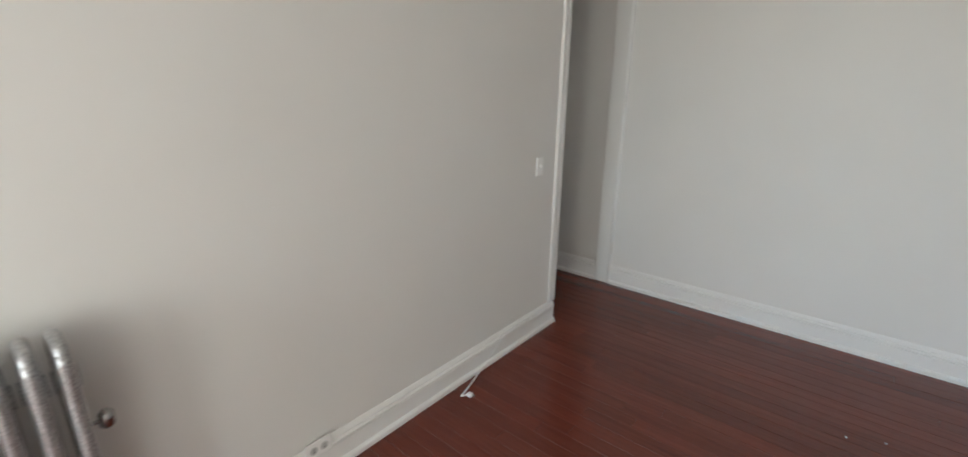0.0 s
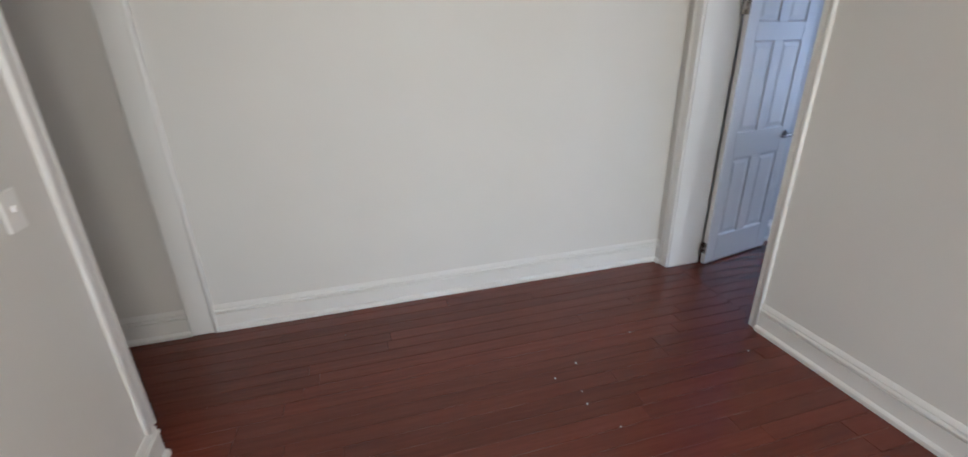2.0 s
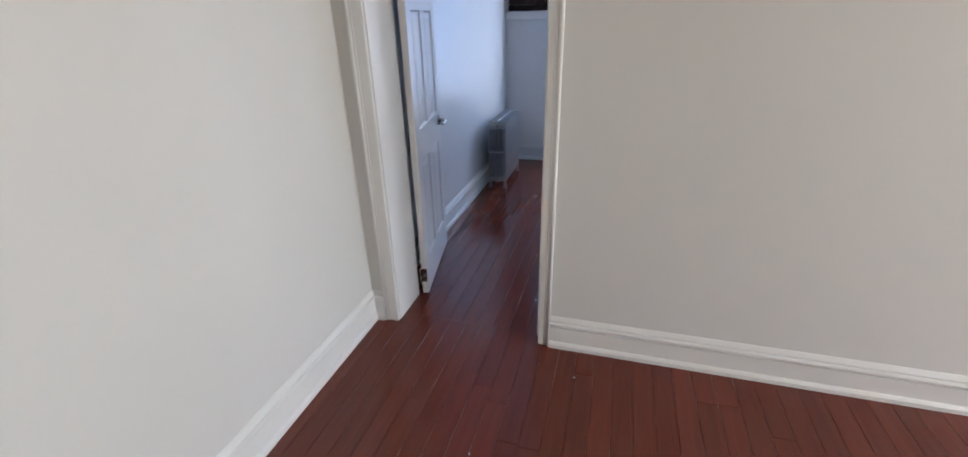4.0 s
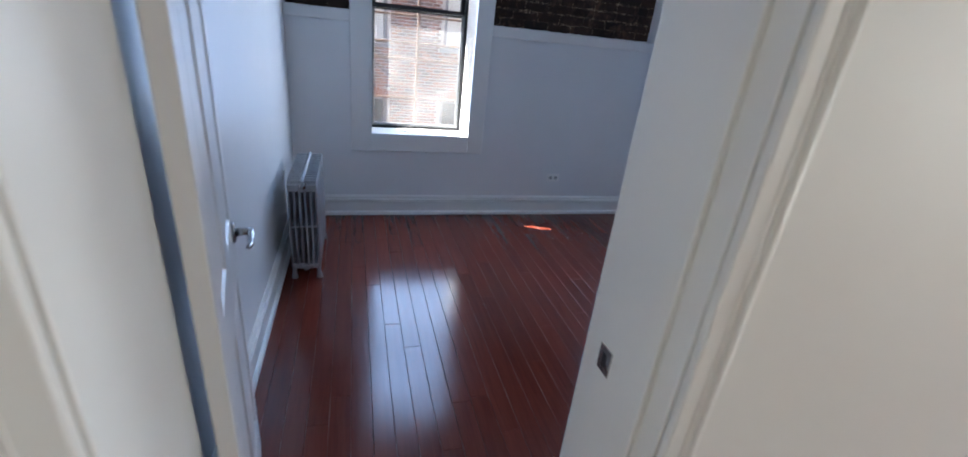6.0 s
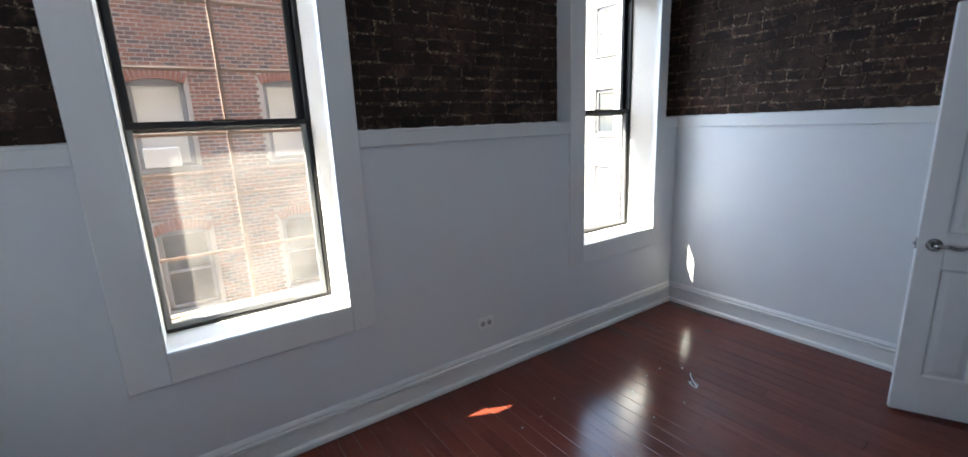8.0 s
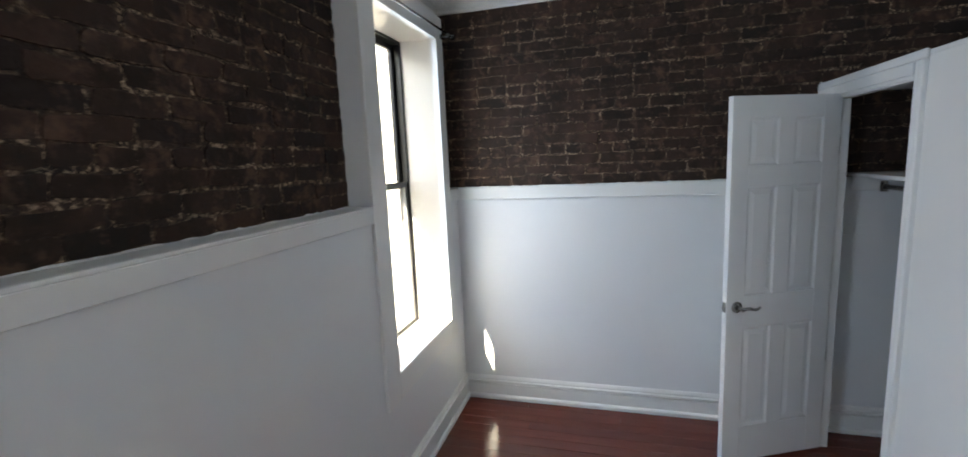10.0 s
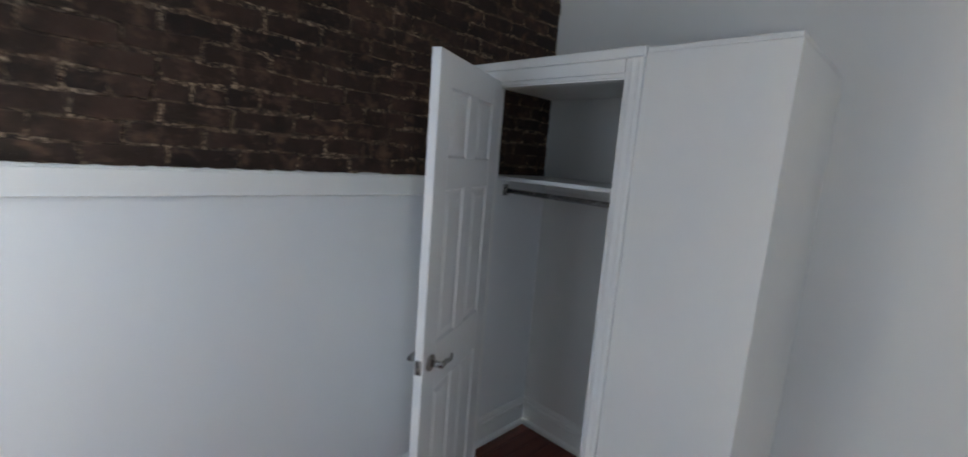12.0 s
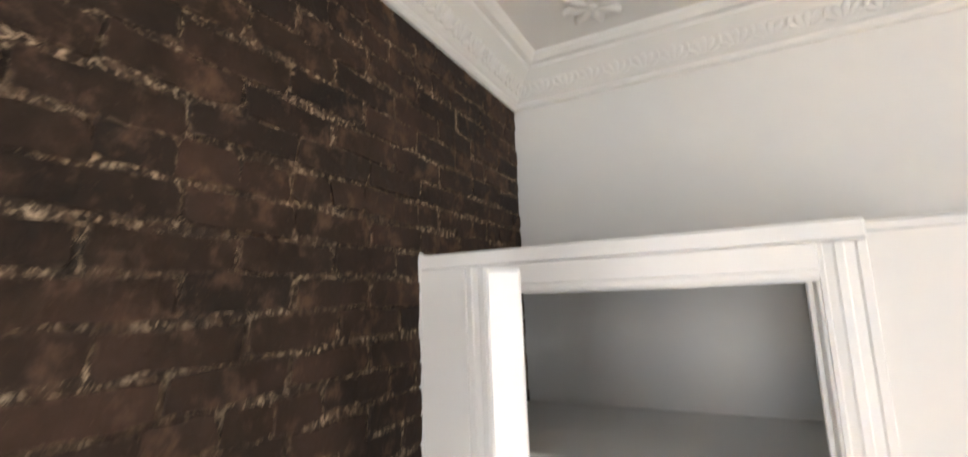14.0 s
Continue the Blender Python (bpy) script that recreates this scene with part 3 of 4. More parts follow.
# ---- doors ----
def six_panel_door(name, m, width, height, flip, hinges, label):
    """A six-panel door; its hinge edge is at the origin, the leaf runs along +x, thickness along y."""
    root = base(name, m, label, "door")
    t = 0.0175
    stile, midst = 0.105, 0.095
    pw = (width - 2 * stile - midst) / 2
    cols = [(stile, stile + pw), (stile + pw + midst, width - stile)]
    rows = [(0.215, 0.80), (0.985, 1.575), (1.69, height - 0.115)]
    bm = bmesh.new()
    box(bm, 0.004, -0.009, 0.004, width - 0.004, 0.009, height - 0.004)
    box(bm, 0, -t, 0, stile, t, height, 0.002)
    box(bm, width - stile, -t, 0, width, t, height, 0.002)
    zs = [0.0] + [z for r in rows for z in r] + [height]
    for z0, z1 in zip(zs[::2], zs[1::2]):
        box(bm, stile - 0.001, -t + 0.0004, z0, width - stile + 0.001, t - 0.0004, z1, 0.002)
    for z0, z1 in rows:
        box(bm, cols[0][1], -t + 0.0002, z0 - 0.001, cols[1][0], t - 0.0002, z1 + 0.001, 0.002)
    part("leaf", bm, DOOR, root, "white painted moulded leaf")
    for a0, a1 in cols:
        for z0, z1 in rows:
            bm = bmesh.new()
            for s in (-1, 1):
                rings = []
                for inset, depth in ((0.0, t - 0.001), (0.008, 0.0095), (0.018, 0.0095), (0.040, t - 0.003)):
                    rings.append([bm.verts.new((x, s * depth, z)) for x, z in
                                  ((a0 + inset, z0 + inset), (a1 - inset, z0 + inset), (a1 - inset, z1 - inset), (a0 + inset, z1 - inset))])
                for p, q in zip(rings, rings[1:]):
                    for k in range(4):
                        bm.faces.new((p[k], p[(k + 1) % 4], q[(k + 1) % 4], q[k]))
                bm.faces.new(rings[-1])
            part("panel", bm, DOOR, root)
    hz, hx = 0.925, width - 0.062
    for s in (-1, 1):
        bm = tube(bmesh.new(), [(hx, s * t, hz), (hx, s * (t + 0.005), hz), (hx, s * (t + 0.009), hz)], [0.032, 0.032, 0.026], 20)
        tube(bm, [(hx, s * (t + 0.008), hz), (hx, s * (t + 0.03), hz), (hx, s * (t + 0.052), hz)], [0.014, 0.011, 0.012], 14)
        y = s * (t + 0.05)
        tube(bm, [(hx + 0.012, y, hz), (hx - 0.012, y, hz + 0.003), (hx - 0.045, y, hz + 0.002), (hx - 0.075, y, hz - 0.006), (hx - 0.10, y - s * 0.006, hz - 0.004), (hx - 0.112, y - s * 0.01, hz + 0.001)],
             [0.008, 0.010, 0.009, 0.008, 0.007, 0.005], 10)
        part("lever_handle", bm, CHROME, root, "satin nickel lever handle")
    bm = box(bmesh.new(), width - 0.0005, -0.0125, hz - 0.028, width + 0.0015, 0.0125, hz + 0.028, 0.0004)
    box(bm, width, -0.006, hz - 0.009, width + 0.012, 0.006, hz + 0.009, 0.003)
    part("latch", bm, CHROME, root, "satin nickel latch plate")
    for z in hinges:
        bm = tube(bmesh.new(), [(-0.006, flip * (t + 0.004), z - 0.045), (-0.006, flip * (t + 0.004), z + 0.045)], 0.0065, 10)
        box(bm, -0.0022, -0.016, z - 0.044, 0.0004, 0.016, z + 0.044, 0.0004)
        box(bm, -0.034, flip * t - 0.004, z - 0.044, 0.0, flip * t + 0.001, z + 0.044, 0.0004)
        part("hinge", bm, CHROME, root, "nickel butt hinge")
    return root


six_panel_door("bedroom_door", pose(-0.07, -3.098, 0.012, 0, 0, 101.0) @ pose(0.040, -0.0275, 0), 0.718, 2.03, 1, (0.125, 1.775),
               "white six-panel door swung open against the bedroom wall")
six_panel_door("closet_door", pose(COP[1] + 0.003, CF + 0.012, 0.012, 0, 0, 115.0) @ pose(0, 0.0175, 0), 0.648, 2.046, -1, (0.59, 1.775),
               "white six-panel closet door standing open, lever handle")

# bedroom doorway lining and casings
bm = bmesh.new()
J = DOOR_X
box(bm, J[0] - 0.022, YA + 0.001, 0, J[0] - 0.001, YB - 0.001, DOOR_TOP, 0.002)
box(bm, J[1] + 0.001, YA + 0.001, 0, J[1] + 0.022, YB - 0.001, DOOR_TOP, 0.002)
box(bm, J[0] - 0.022, YA + 0.001, DOOR_TOP, J[1] + 0.022, YB - 0.001, DOOR_TOP + 0.021, 0.002)
box(bm, J[1] - 0.011, YA + 0.05, 0, J[1] + 0.002, YA + 0.09, DOOR_TOP, 0.002)
box(bm, J[0], YA + 0.05, DOOR_TOP - 0.011, J[1], YA + 0.09, DOOR_TOP + 0.001, 0.002)
door_frame = base("door_frame", pose(0, 0, 0), "white painted doorway lining with beaded casings", "door frame", kind="structure")
part("jamb", bm, TRIM, door_frame)


def casing_leg(x0, x1, z0, z1, y, out, bead):
    """An upright casing board on a wall face, with a bead towards x = bead."""
    bm = box(bmesh.new(), x0, min(y, y + out * 0.018), z0, x1, max(y, y + out * 0.018), z1, 0.004, 2)
    s = 1 if bead == x1 else -1
    tube(bm, [(bead - s * 0.008, y + out * 0.016, z0), (bead - s * 0.008, y + out * 0.016, z1)], 0.009)
    tube(bm, [(bead - s * 0.026, y + out * 0.0175, z0), (bead - s * 0.026, y + out * 0.0175, z1)], 0.003, 6)
    return bm


part("casing", casing_leg(-0.175, J[0] - 0.006, 0, DOOR_TOP + 0.08, YA, -1, -0.175), TRIM, door_frame)
part("casing", casing_leg(J[1] + 0.004, J[1] + 0.062, 0, DOOR_TOP + 0.08, YA, -1, J[1] + 0.062), TRIM, door_frame)
part("casing", casing_leg(J[1] + 0.006, J[1] + 0.08, 0, DOOR_TOP + 0.08, YB, 1, J[1] + 0.08), TRIM, door_frame)
part("casing", casing_leg(J[0] - 0.10, J[0] - 0.012, 0, DOOR_TOP + 0.08, YB, 1, J[0] - 0.10), TRIM, door_frame)
bm = box(bmesh.new(), J[0] - 0.10, YA - 0.019, DOOR_TOP + 0.006, J[1] + 0.062, YA, DOOR_TOP + 0.09, 0.004)
part("head_casing", bm, TRIM, door_frame)
bm = box(bmesh.new(), J[0] - 0.10, YB, DOOR_TOP + 0.006, J[1] + 0.08, YB + 0.019, DOOR_TOP + 0.09, 0.004)
part("head_casing", bm, TRIM, door_frame)
bm = box(bmesh.new(), J[1] - 0.0015, -3.155, 0.937, J[1] + 0.0015, -3.112, 0.997, 0.0005)
part("strike_plate", bm, CHROME, door_frame, "satin nickel strike plate")
bm = box(bmesh.new(), J[1] - 0.0022, -3.142, 0.952, J[1] - 0.0012, -3.126, 0.982)
part("strike_hole", bm, DARK, door_frame)

# ---- closet ----
bm = wall(bmesh.new(), "x", CX, XE - 0.012, CF - 0.06, CF, 0, CTOP - 0.02, [(COP[0] - 0.02, COP[1] + 0.02, 0, COP_TOP + 0.02)])
box(bm, XE - 0.012, CF - 0.06, RAIL, XE + 0.004, CF, CTOP - 0.02)
thing("wall_closet_front", bm, WALL, "white drywall closet front lower than the ceiling", "wall", "structure")
bm = box(bmesh.new(), CX, CBACK, 0, CX + 0.10, CF - 0.06, CTOP - 0.02)
thing("wall_closet_side", bm, WALL, "white drywall closet side lower than the ceiling", "wall", "structure")
bm = box(bmesh.new(), CX, CBACK, CTOP - 0.02, XE + 0.004, CF, CTOP, 0.003)
box(bm, CX + 0.10, CBACK, 2.079, XE - 0.001, CF - 0.06, CTOP - 0.02)
thing("closet_top", bm, WALL, "white flat top of the closet", "closet top", "structure")
closet_frame = base("closet_frame", pose(0, 0, 0), "white moulded casing round the closet opening", "door frame", kind="structure")
bm = bmesh.new()
box(bm, COP[0] - 0.02, CF - 0.055, 0, COP[0], CF - 0.001, COP_TOP, 0.002)
box(bm, COP[1], CF - 0.055, 0, COP[1] + 0.02, CF - 0.001, COP_TOP, 0.002)
box(bm, COP[0] - 0.02, CF - 0.055, COP_TOP, COP[1] + 0.02, CF - 0.001, COP_TOP + 0.019, 0.002)
box(bm, COP[0], CF - 0.054, 0, COP[0] + 0.010, CF - 0.038, COP_TOP, 0.002)
part("jamb", bm, TRIM, closet_frame)


def moulded_leg(a, b, z0, z1):
    """An upright moulded casing, thin at a (the opening) and thick at b."""
    prof = ((0.0, 0.0), (0.0, 0.008), (0.10, 0.010), (0.13, 0.0090), (0.30, 0.0125), (0.36, 0.0150), (0.52, 0.0155), (0.56, 0.0145), (0.74, 0.0165), (0.80, 0.0195), (0.97, 0.0195), (1.0, 0.017), (1.0, 0.0))
    bm = bmesh.new()
    lo = [bm.verts.new((a + (b - a) * u, CF + d, z0)) for u, d in prof]
    hi = [bm.verts.new((a + (b - a) * u, CF + d, z1)) for u, d in prof]
    n = len(prof)
    for k in range(n):
        bm.faces.new((lo[k], lo[(k + 1) % n], hi[(k + 1) % n], hi[k]))
    bm.faces.new(lo)
    bm.faces.new(list(reversed(hi)))
    return bm


part("casing", moulded_leg(COP[0] - 0.006, COP[0] - 0.078, 0, COP_TOP + 0.07), TRIM, closet_frame)
part("casing", moulded_leg(COP[1] + 0.006, COP[1] + 0.078, 0, COP_TOP + 0.07), TRIM, closet_frame)
bm = box(bmesh.new(), COP[0] - 0.006, CF, COP_TOP + 0.006, COP[1] + 0.006, CF + 0.009, COP_TOP + 0.022, 0.002)
box(bm, COP[0] - 0.006, CF, COP_TOP + 0.021, COP[1] + 0.006, CF + 0.0155, COP_TOP + 0.0705, 0.002)
part("head_casing", bm, TRIM, closet_frame)
bm = box(bmesh.new(), COP[0] - 0.08, CF, COP_TOP + 0.072, XE + 0.004, CF + 0.0165, CTOP + 0.006, 0.004)
box(bm, COP[1] + 0.079, CF, 0, XE - 0.013, CF + 0.018, RAIL + 0.001, 0.003)
box(bm, COP[1] + 0.079, CF, RAIL + 0.001, XE + 0.003, CF + 0.0185, COP_TOP + 0.0715, 0.003)
caulk(bm, (XE - 0.001, CF + 0.018, RAIL + 0.01), (XE - 0.001, CF + 0.020, CTOP + 0.004), 67)
caulk(bm, (XE - 0.001, CF + 0.015, CTOP + 0.008), (XE - 0.001, CBACK + 0.01, CTOP), 68)
part("filler_board", bm, TRIM, closet_frame, "white board between casing and brick")
bm = box(bmesh.new(), COP[0] - 0.001, CF - 0.035, 0.91, COP[0] + 0.0015, CF - 0.012, 0.965, 0.0005)
part("strike_plate", bm, CHROME, closet_frame)
shelf = base("closet_shelf", pose(3.3, -2.65, 1.605), "white painted closet shelf on cleats", "shelf")
part("board", box(bmesh.new(), CX + 0.103 - 3.3, CBACK + 0.002 + 2.65, 0, XE - 0.003 - 3.3, -2.40 + 2.65, 0.02, 0.002), TRIM, shelf)
part("cleat", box(bmesh.new(), CX + 0.103 - 3.3, CBACK + 0.002 + 2.65, -0.06, XE - 0.014 - 3.3, CBACK + 0.02 + 2.65, 0, 0.002), TRIM, shelf)
part("cleat", box(bmesh.new(), XE - 0.032 - 3.3, CBACK + 0.02 + 2.65, -0.085, XE - 0.014 - 3.3, -2.42 + 2.65, 0, 0.002), TRIM, shelf)
rod = base("closet_rod", pose(3.3, -2.57, 1.54), "grey steel clothes rod below the closet shelf", "clothes rod")
part("tube", tube(bmesh.new(), [(CX + 0.12 - 3.3, 0, 0), (XE - 0.034 - 3.3, 0, 0)], 0.0135, 14), CHROME, rod)
bm = box(bmesh.new(), XE - 0.038 - 3.3, -0.02, -0.028, XE - 0.033 - 3.3, 0.02, 0.034, 0.001)
tube(bm, [(XE - 0.06 - 3.3, 0, 0), (XE - 0.034 - 3.3, 0, 0)], 0.018, 14)
part("flange", bm, CHROME, rod)
for z in (0.022, -0.022):
    part("screw", tube(bmesh.new(), [(XE - 0.0395 - 3.3, 0.010, z), (XE - 0.037 - 3.3, 0.010, z)], 0.004, 8), DARK, rod)


# ---- radiators ----
def section_mesh(depth, height, tubes, r, hub):
    """One cast-iron section, across y = 0, its columns spread along x."""
    bm = bmesh.new()
    x0, x1 = -depth / 2 + r, depth / 2 - r
    top, low = height - r, 0.09
    n = 5
    for k in range(tubes):
        x = x0 + (x1 - x0) * k / (tubes - 1)
        tube(bm, [(x, 0, low), (x, 0, low + 0.05), (x, 0, top - 0.04), (x, 0, top - 0.01)], [r * 0.8, r, r, r * 0.85], 8)
    arc = [(x0 + r * (1 - math.cos(a)) * 0.9, 0, top - 0.03 + 0.03 * math.sin(a)) for a in (k * math.pi / 2 / n for k in range(n + 1))]
    loop = [(x0, 0, top - 0.06)] + arc + [(-p[0], 0, p[2]) for p in reversed(arc)] + [(x1, 0, top - 0.06)]
    tube(bm, loop, r * 0.9, 8)
    tube(bm, [(x0, 0, low + 0.01), (x1, 0, low + 0.01)], r * 1.15, 8)
    tube(bm, [(x0, 0, low + (top - low) * 0.5), (x1, 0, low + (top - low) * 0.5)], r * 0.7, 6)
    for z in (low + 0.03, top - hub):
        tube(bm, [(0, -0.026, z), (0, 0.026, z)], r * 1.7, 10)
    return mesh_of("section", bm)


def slotted_section_mesh(depth, height, pitch):
    """One thin cast-iron section across y = 0: six narrow columns between headers, a blade-like top and a ridge boss."""
    bm = bmesh.new()
    h = depth / 2
    cols, w, half = 6, 0.0155, pitch * 0.36
    for k in range(cols):
        x = -h + w / 2 + (depth - w) * k / (cols - 1)
        box(bm, x - w / 2, -half, 0.085, x + w / 2, half, height - 0.055, 0.005)
    box(bm, -h, -half, 0.070, h, half, 0.108, 0.007)
    box(bm, -h, -half, height * 0.53, h, half, height * 0.53 + 0.020, 0.006)
    box(bm, -h, -half, height - 0.078, h, half, height - 0.026, 0.008)
    box(bm, -h + 0.003, -pitch * 0.17, height - 0.032, h - 0.003, pitch * 0.17, height - 0.004, 0.004)
    tube(bm, [(0, 0, height - 0.020), (0, 0, height - 0.002), (0, 0, height + 0.010)], [0.017, 0.013, 0.003], 6)
    for z in (0.090, height - 0.052):
        tube(bm, [(0, -pitch * 0.5, z), (0, pitch * 0.5, z)], 0.021, 10)
    for s in (-1, 1):
        tube(bm, [(s * (h - 0.010), -half * 0.8, height - 0.012), (s * (h - 0.010), half * 0.8, height - 0.012)], 0.005, 6)
    return mesh_of("section", bm)


def radiator(name, m, me, count, pitch, depth, r, mat, label):
    root = base(name, m, label, "radiator")
    me.materials.append(mat)
    for k in range(count):
        share("section", me, root, pose(0, (k - (count - 1) / 2) * pitch, 0))
    for k in (0, count - 1):
        for s in (-1, 1):
            y = (k - (count - 1) / 2) * pitch
            x = s * (depth / 2 - r)
            bm = tube(bmesh.new(), [(x, y, 0), (x, y, 0.02), (x * 0.98, y, 0.06), (x * 0.92, y, 0.10)], [r * 1.5, r * 1.3, r * 0.9, r], 8)
            part("foot", bm, mat, root)
    return root


rad = radiator("radiator", pose(-0.105, -0.765, 0), slotted_section_mesh(0.172, 0.660, 0.0445), 14, 0.0445, 0.172, 0.0125, PALE,
               "pale grey slim-column cast-iron radiator on the wood floor")
e = -6.5 * 0.0445
for z in (0.090, 0.608):
    bm = tube(bmesh.new(), [(0, e - 0.020, z), (0, e - 0.030, z), (0, e - 0.034, z)], [0.023, 0.023, 0.017], 10)
    part("plug", bm, PALE, rad)
bm = tube(bmesh.new(), [(0.012, e - 0.018, 0.632), (0.012, e - 0.045, 0.632)], 0.005, 8)
tube(bm, [(0.012, e - 0.044, 0.612), (0.012, e - 0.044, 0.618), (0.012, e - 0.044, 0.646), (0.012, e - 0.044, 0.654)], [0.008, 0.014, 0.014, 0.007], 12)
part("air_vent", bm, CHROME, rad, "small bright nickel air vent")
hall_rad = radiator("radiator", pose(3.638, -6.32, 0, 0, 0, 90), section_mesh(0.17, 1.07, 3, 0.0185, 0.11), 10, 0.062, 0.17, 0.0185, SILVER,
                    "tall silver-painted cast-iron radiator against the hall wall")
hy = 4.5 * 0.062
bm = tube(bmesh.new(), [(0, hy + 0.014, 0.785), (0, hy + 0.052, 0.785)], 0.006, 8)
tube(bm, [(0, hy + 0.055, 0.760), (0, hy + 0.055, 0.768), (0, hy + 0.055, 0.802), (0, hy + 0.055, 0.812)], [0.013, 0.019, 0.019, 0.010], 14)
part("air_vent", bm, CHROME, hall_rad, "small nickel air vent")

# ---- curtain rod ----
crod = base("curtain_rod", pose(3.33, -0.055, 2.592, 0, -1.6, 0), "thin nickel curtain rod over the window", "curtain rod")
part("tube", tube(bmesh.new(), [(-0.54, 0, 0), (0.50, 0, 0)], 0.007, 10), CHROME, crod)
for s, x in ((-1, -0.54), (1, 0.50)):
    bm = tube(bmesh.new(), [(x, 0, 0), (x + s * 0.006, 0, 0), (x + s * 0.012, 0, 0), (x + s * 0.028, 0, 0), (x + s * 0.04, 0, 0), (x + s * 0.046, 0, 0)],
              [0.011, 0.011, 0.008, 0.019, 0.017, 0.006], 14)
    part("finial", bm, CHROME, crod)
    xb = x - s * 0.06
    bm = tube(bmesh.new(), [(xb, 0.055, -0.01), (xb, 0.012, -0.012), (xb, 0, -0.010)], 0.005, 8)
    tube(bm, [(xb, 0.0545, -0.01), (xb, 0.049, -0.01)], 0.016, 12)
    part("bracket", bm, CHROME, crod)


# ---- electric fittings ----
def outlet(m, label):
    root = base("outlet", m, label, "outlet")
    part("plate", box(bmesh.new(), -0.060, -0.009, -0.037, 0.060, 0, 0.037, 0.003, 2), PLASTIC, root)
    for s in (-1, 1):
        part("socket", tube(bmesh.new(), [(s * 0.025, -0.0085, 0), (s * 0.025, -0.0112, 0)], 0.0185, 16), SOCKET, root)
        for dz in (-0.006, 0.006):
            part("slot", box(bmesh.new(), s * 0.025 - 0.005, -0.0120, dz - 0.0016, s * 0.025 + 0.006, -0.0105, dz + 0.0016), DARK, root)
    return root


outlet(pose(1.984, 0.018, 0.358), "white plastic wall outlet under the brick panel")
outlet(pose(2.655, YC + 0.027, 0.172, 0, 0, 180), "white plastic outlet set in the hall baseboard")
sw = base("light_switch", pose(0.970, YC, 1.203, 0, 0, 180), "white plastic light switch by the cased opening", "switch")
part("plate", box(bmesh.new(), -0.037, -0.009, -0.059, 0.037, 0, 0.059, 0.003, 2), PLASTIC, sw)
part("toggle", box(bmesh.new(), -0.006, -0.020, -0.004, 0.006, -0.005, 0.014, 0.002), PLASTIC, sw)

# white flex lying along the hall baseboard, with a plug
cord = base("power_cord", pose(1.815, -6.330, 0), "white power cord with a plug on the floor", "cord")
yb = YC + 0.034 + 6.330
pts = [(-0.02, 0.0, 0.012), (0.015, -0.02, 0.006), (-0.04, -0.035, 0.005), (-0.14, yb + 0.03, 0.006), (-0.27, yb + 0.004, 0.035), (-0.42, yb - 0.004, 0.11), (-0.55, yb - 0.012, 0.165),
       (-0.80, yb - 0.014, 0.172), (-0.92, yb - 0.014, 0.174)]
fine = []
for i in range(len(pts) - 1):
    p0, p1, p2, p3 = (Vector(pts[max(0, min(len(pts) - 1, i + k))]) for k in (-1, 0, 1, 2))
    for k in range(6):
        u = k / 6
        fine.append(0.5 * (2 * p1 + (p2 - p0) * u + (2 * p0 - 5 * p1 + 4 * p2 - p3) * u * u + (3 * p1 - p0 - 3 * p2 + p3) * u ** 3))
part("flex", tube(bmesh.new(), fine, 0.004, 8), PLASTIC, cord)
bm = box(bmesh.new(), -0.035, -0.002, 0.0, -0.008, 0.028, 0.022, 0.005, 2)
part("plug", bm, PLASTIC, cord, "pinkish white plug")
for z in (0.007, 0.015):
    part("prong", box(bmesh.new(), -0.030, 0.027, z - 0.001, -0.026, 0.045, z + 0.001), CHROME, cord)

# crumbs and a curl of string left on the floors
rnd = random.Random(9)
bm = bmesh.new()
for cx, cy, n in ((2.75, -0.75, 9), (1.9, -0.5, 3), (0.9, -4.6, 5), (0.7, -3.6, 3), (1.9, -4.4, 4)):
    for k in range(n):
        x, y, r = cx + rnd.gauss(0, 0.22), cy + rnd.gauss(0, 0.2), rnd.uniform(0.002, 0.0045)
        bmesh.ops.create_icosphere(bm, subdivisions=1, radius=1, matrix=Matrix.Translation((x, y, r * 0.3)) @ Matrix.Diagonal((r * rnd.uniform(1, 2.2), r, r * 0.45, 1)))
thing("crumbs", bm, PLASTIC, "small pale crumbs scattered on the wood floor", "debris", "stuff")
curl = [(2.85 + 0.05 * math.cos(u * 0.9) + 0.02 * u, -0.92 + 0.045 * math.sin(u * 1.3) + 0.012 * u, 0.003 + 0.002 * math.sin(u)) for u in (k * 0.45 for k in range(14))]
thing("string", tube(bmesh.new(), curl, 0.0018, 6), PLASTIC, "short curl of pale string on the wood floor", "string")

# ---- outside ----
bm = bmesh.new()
bmesh.ops.create_grid(bm, x_segments=2, y_segments=2, size=600, matrix=Matrix.Translation((0, 0, -7)))
thing("ground", bm, ASPHALT, "grey asphalt yard", "ground", "structure")

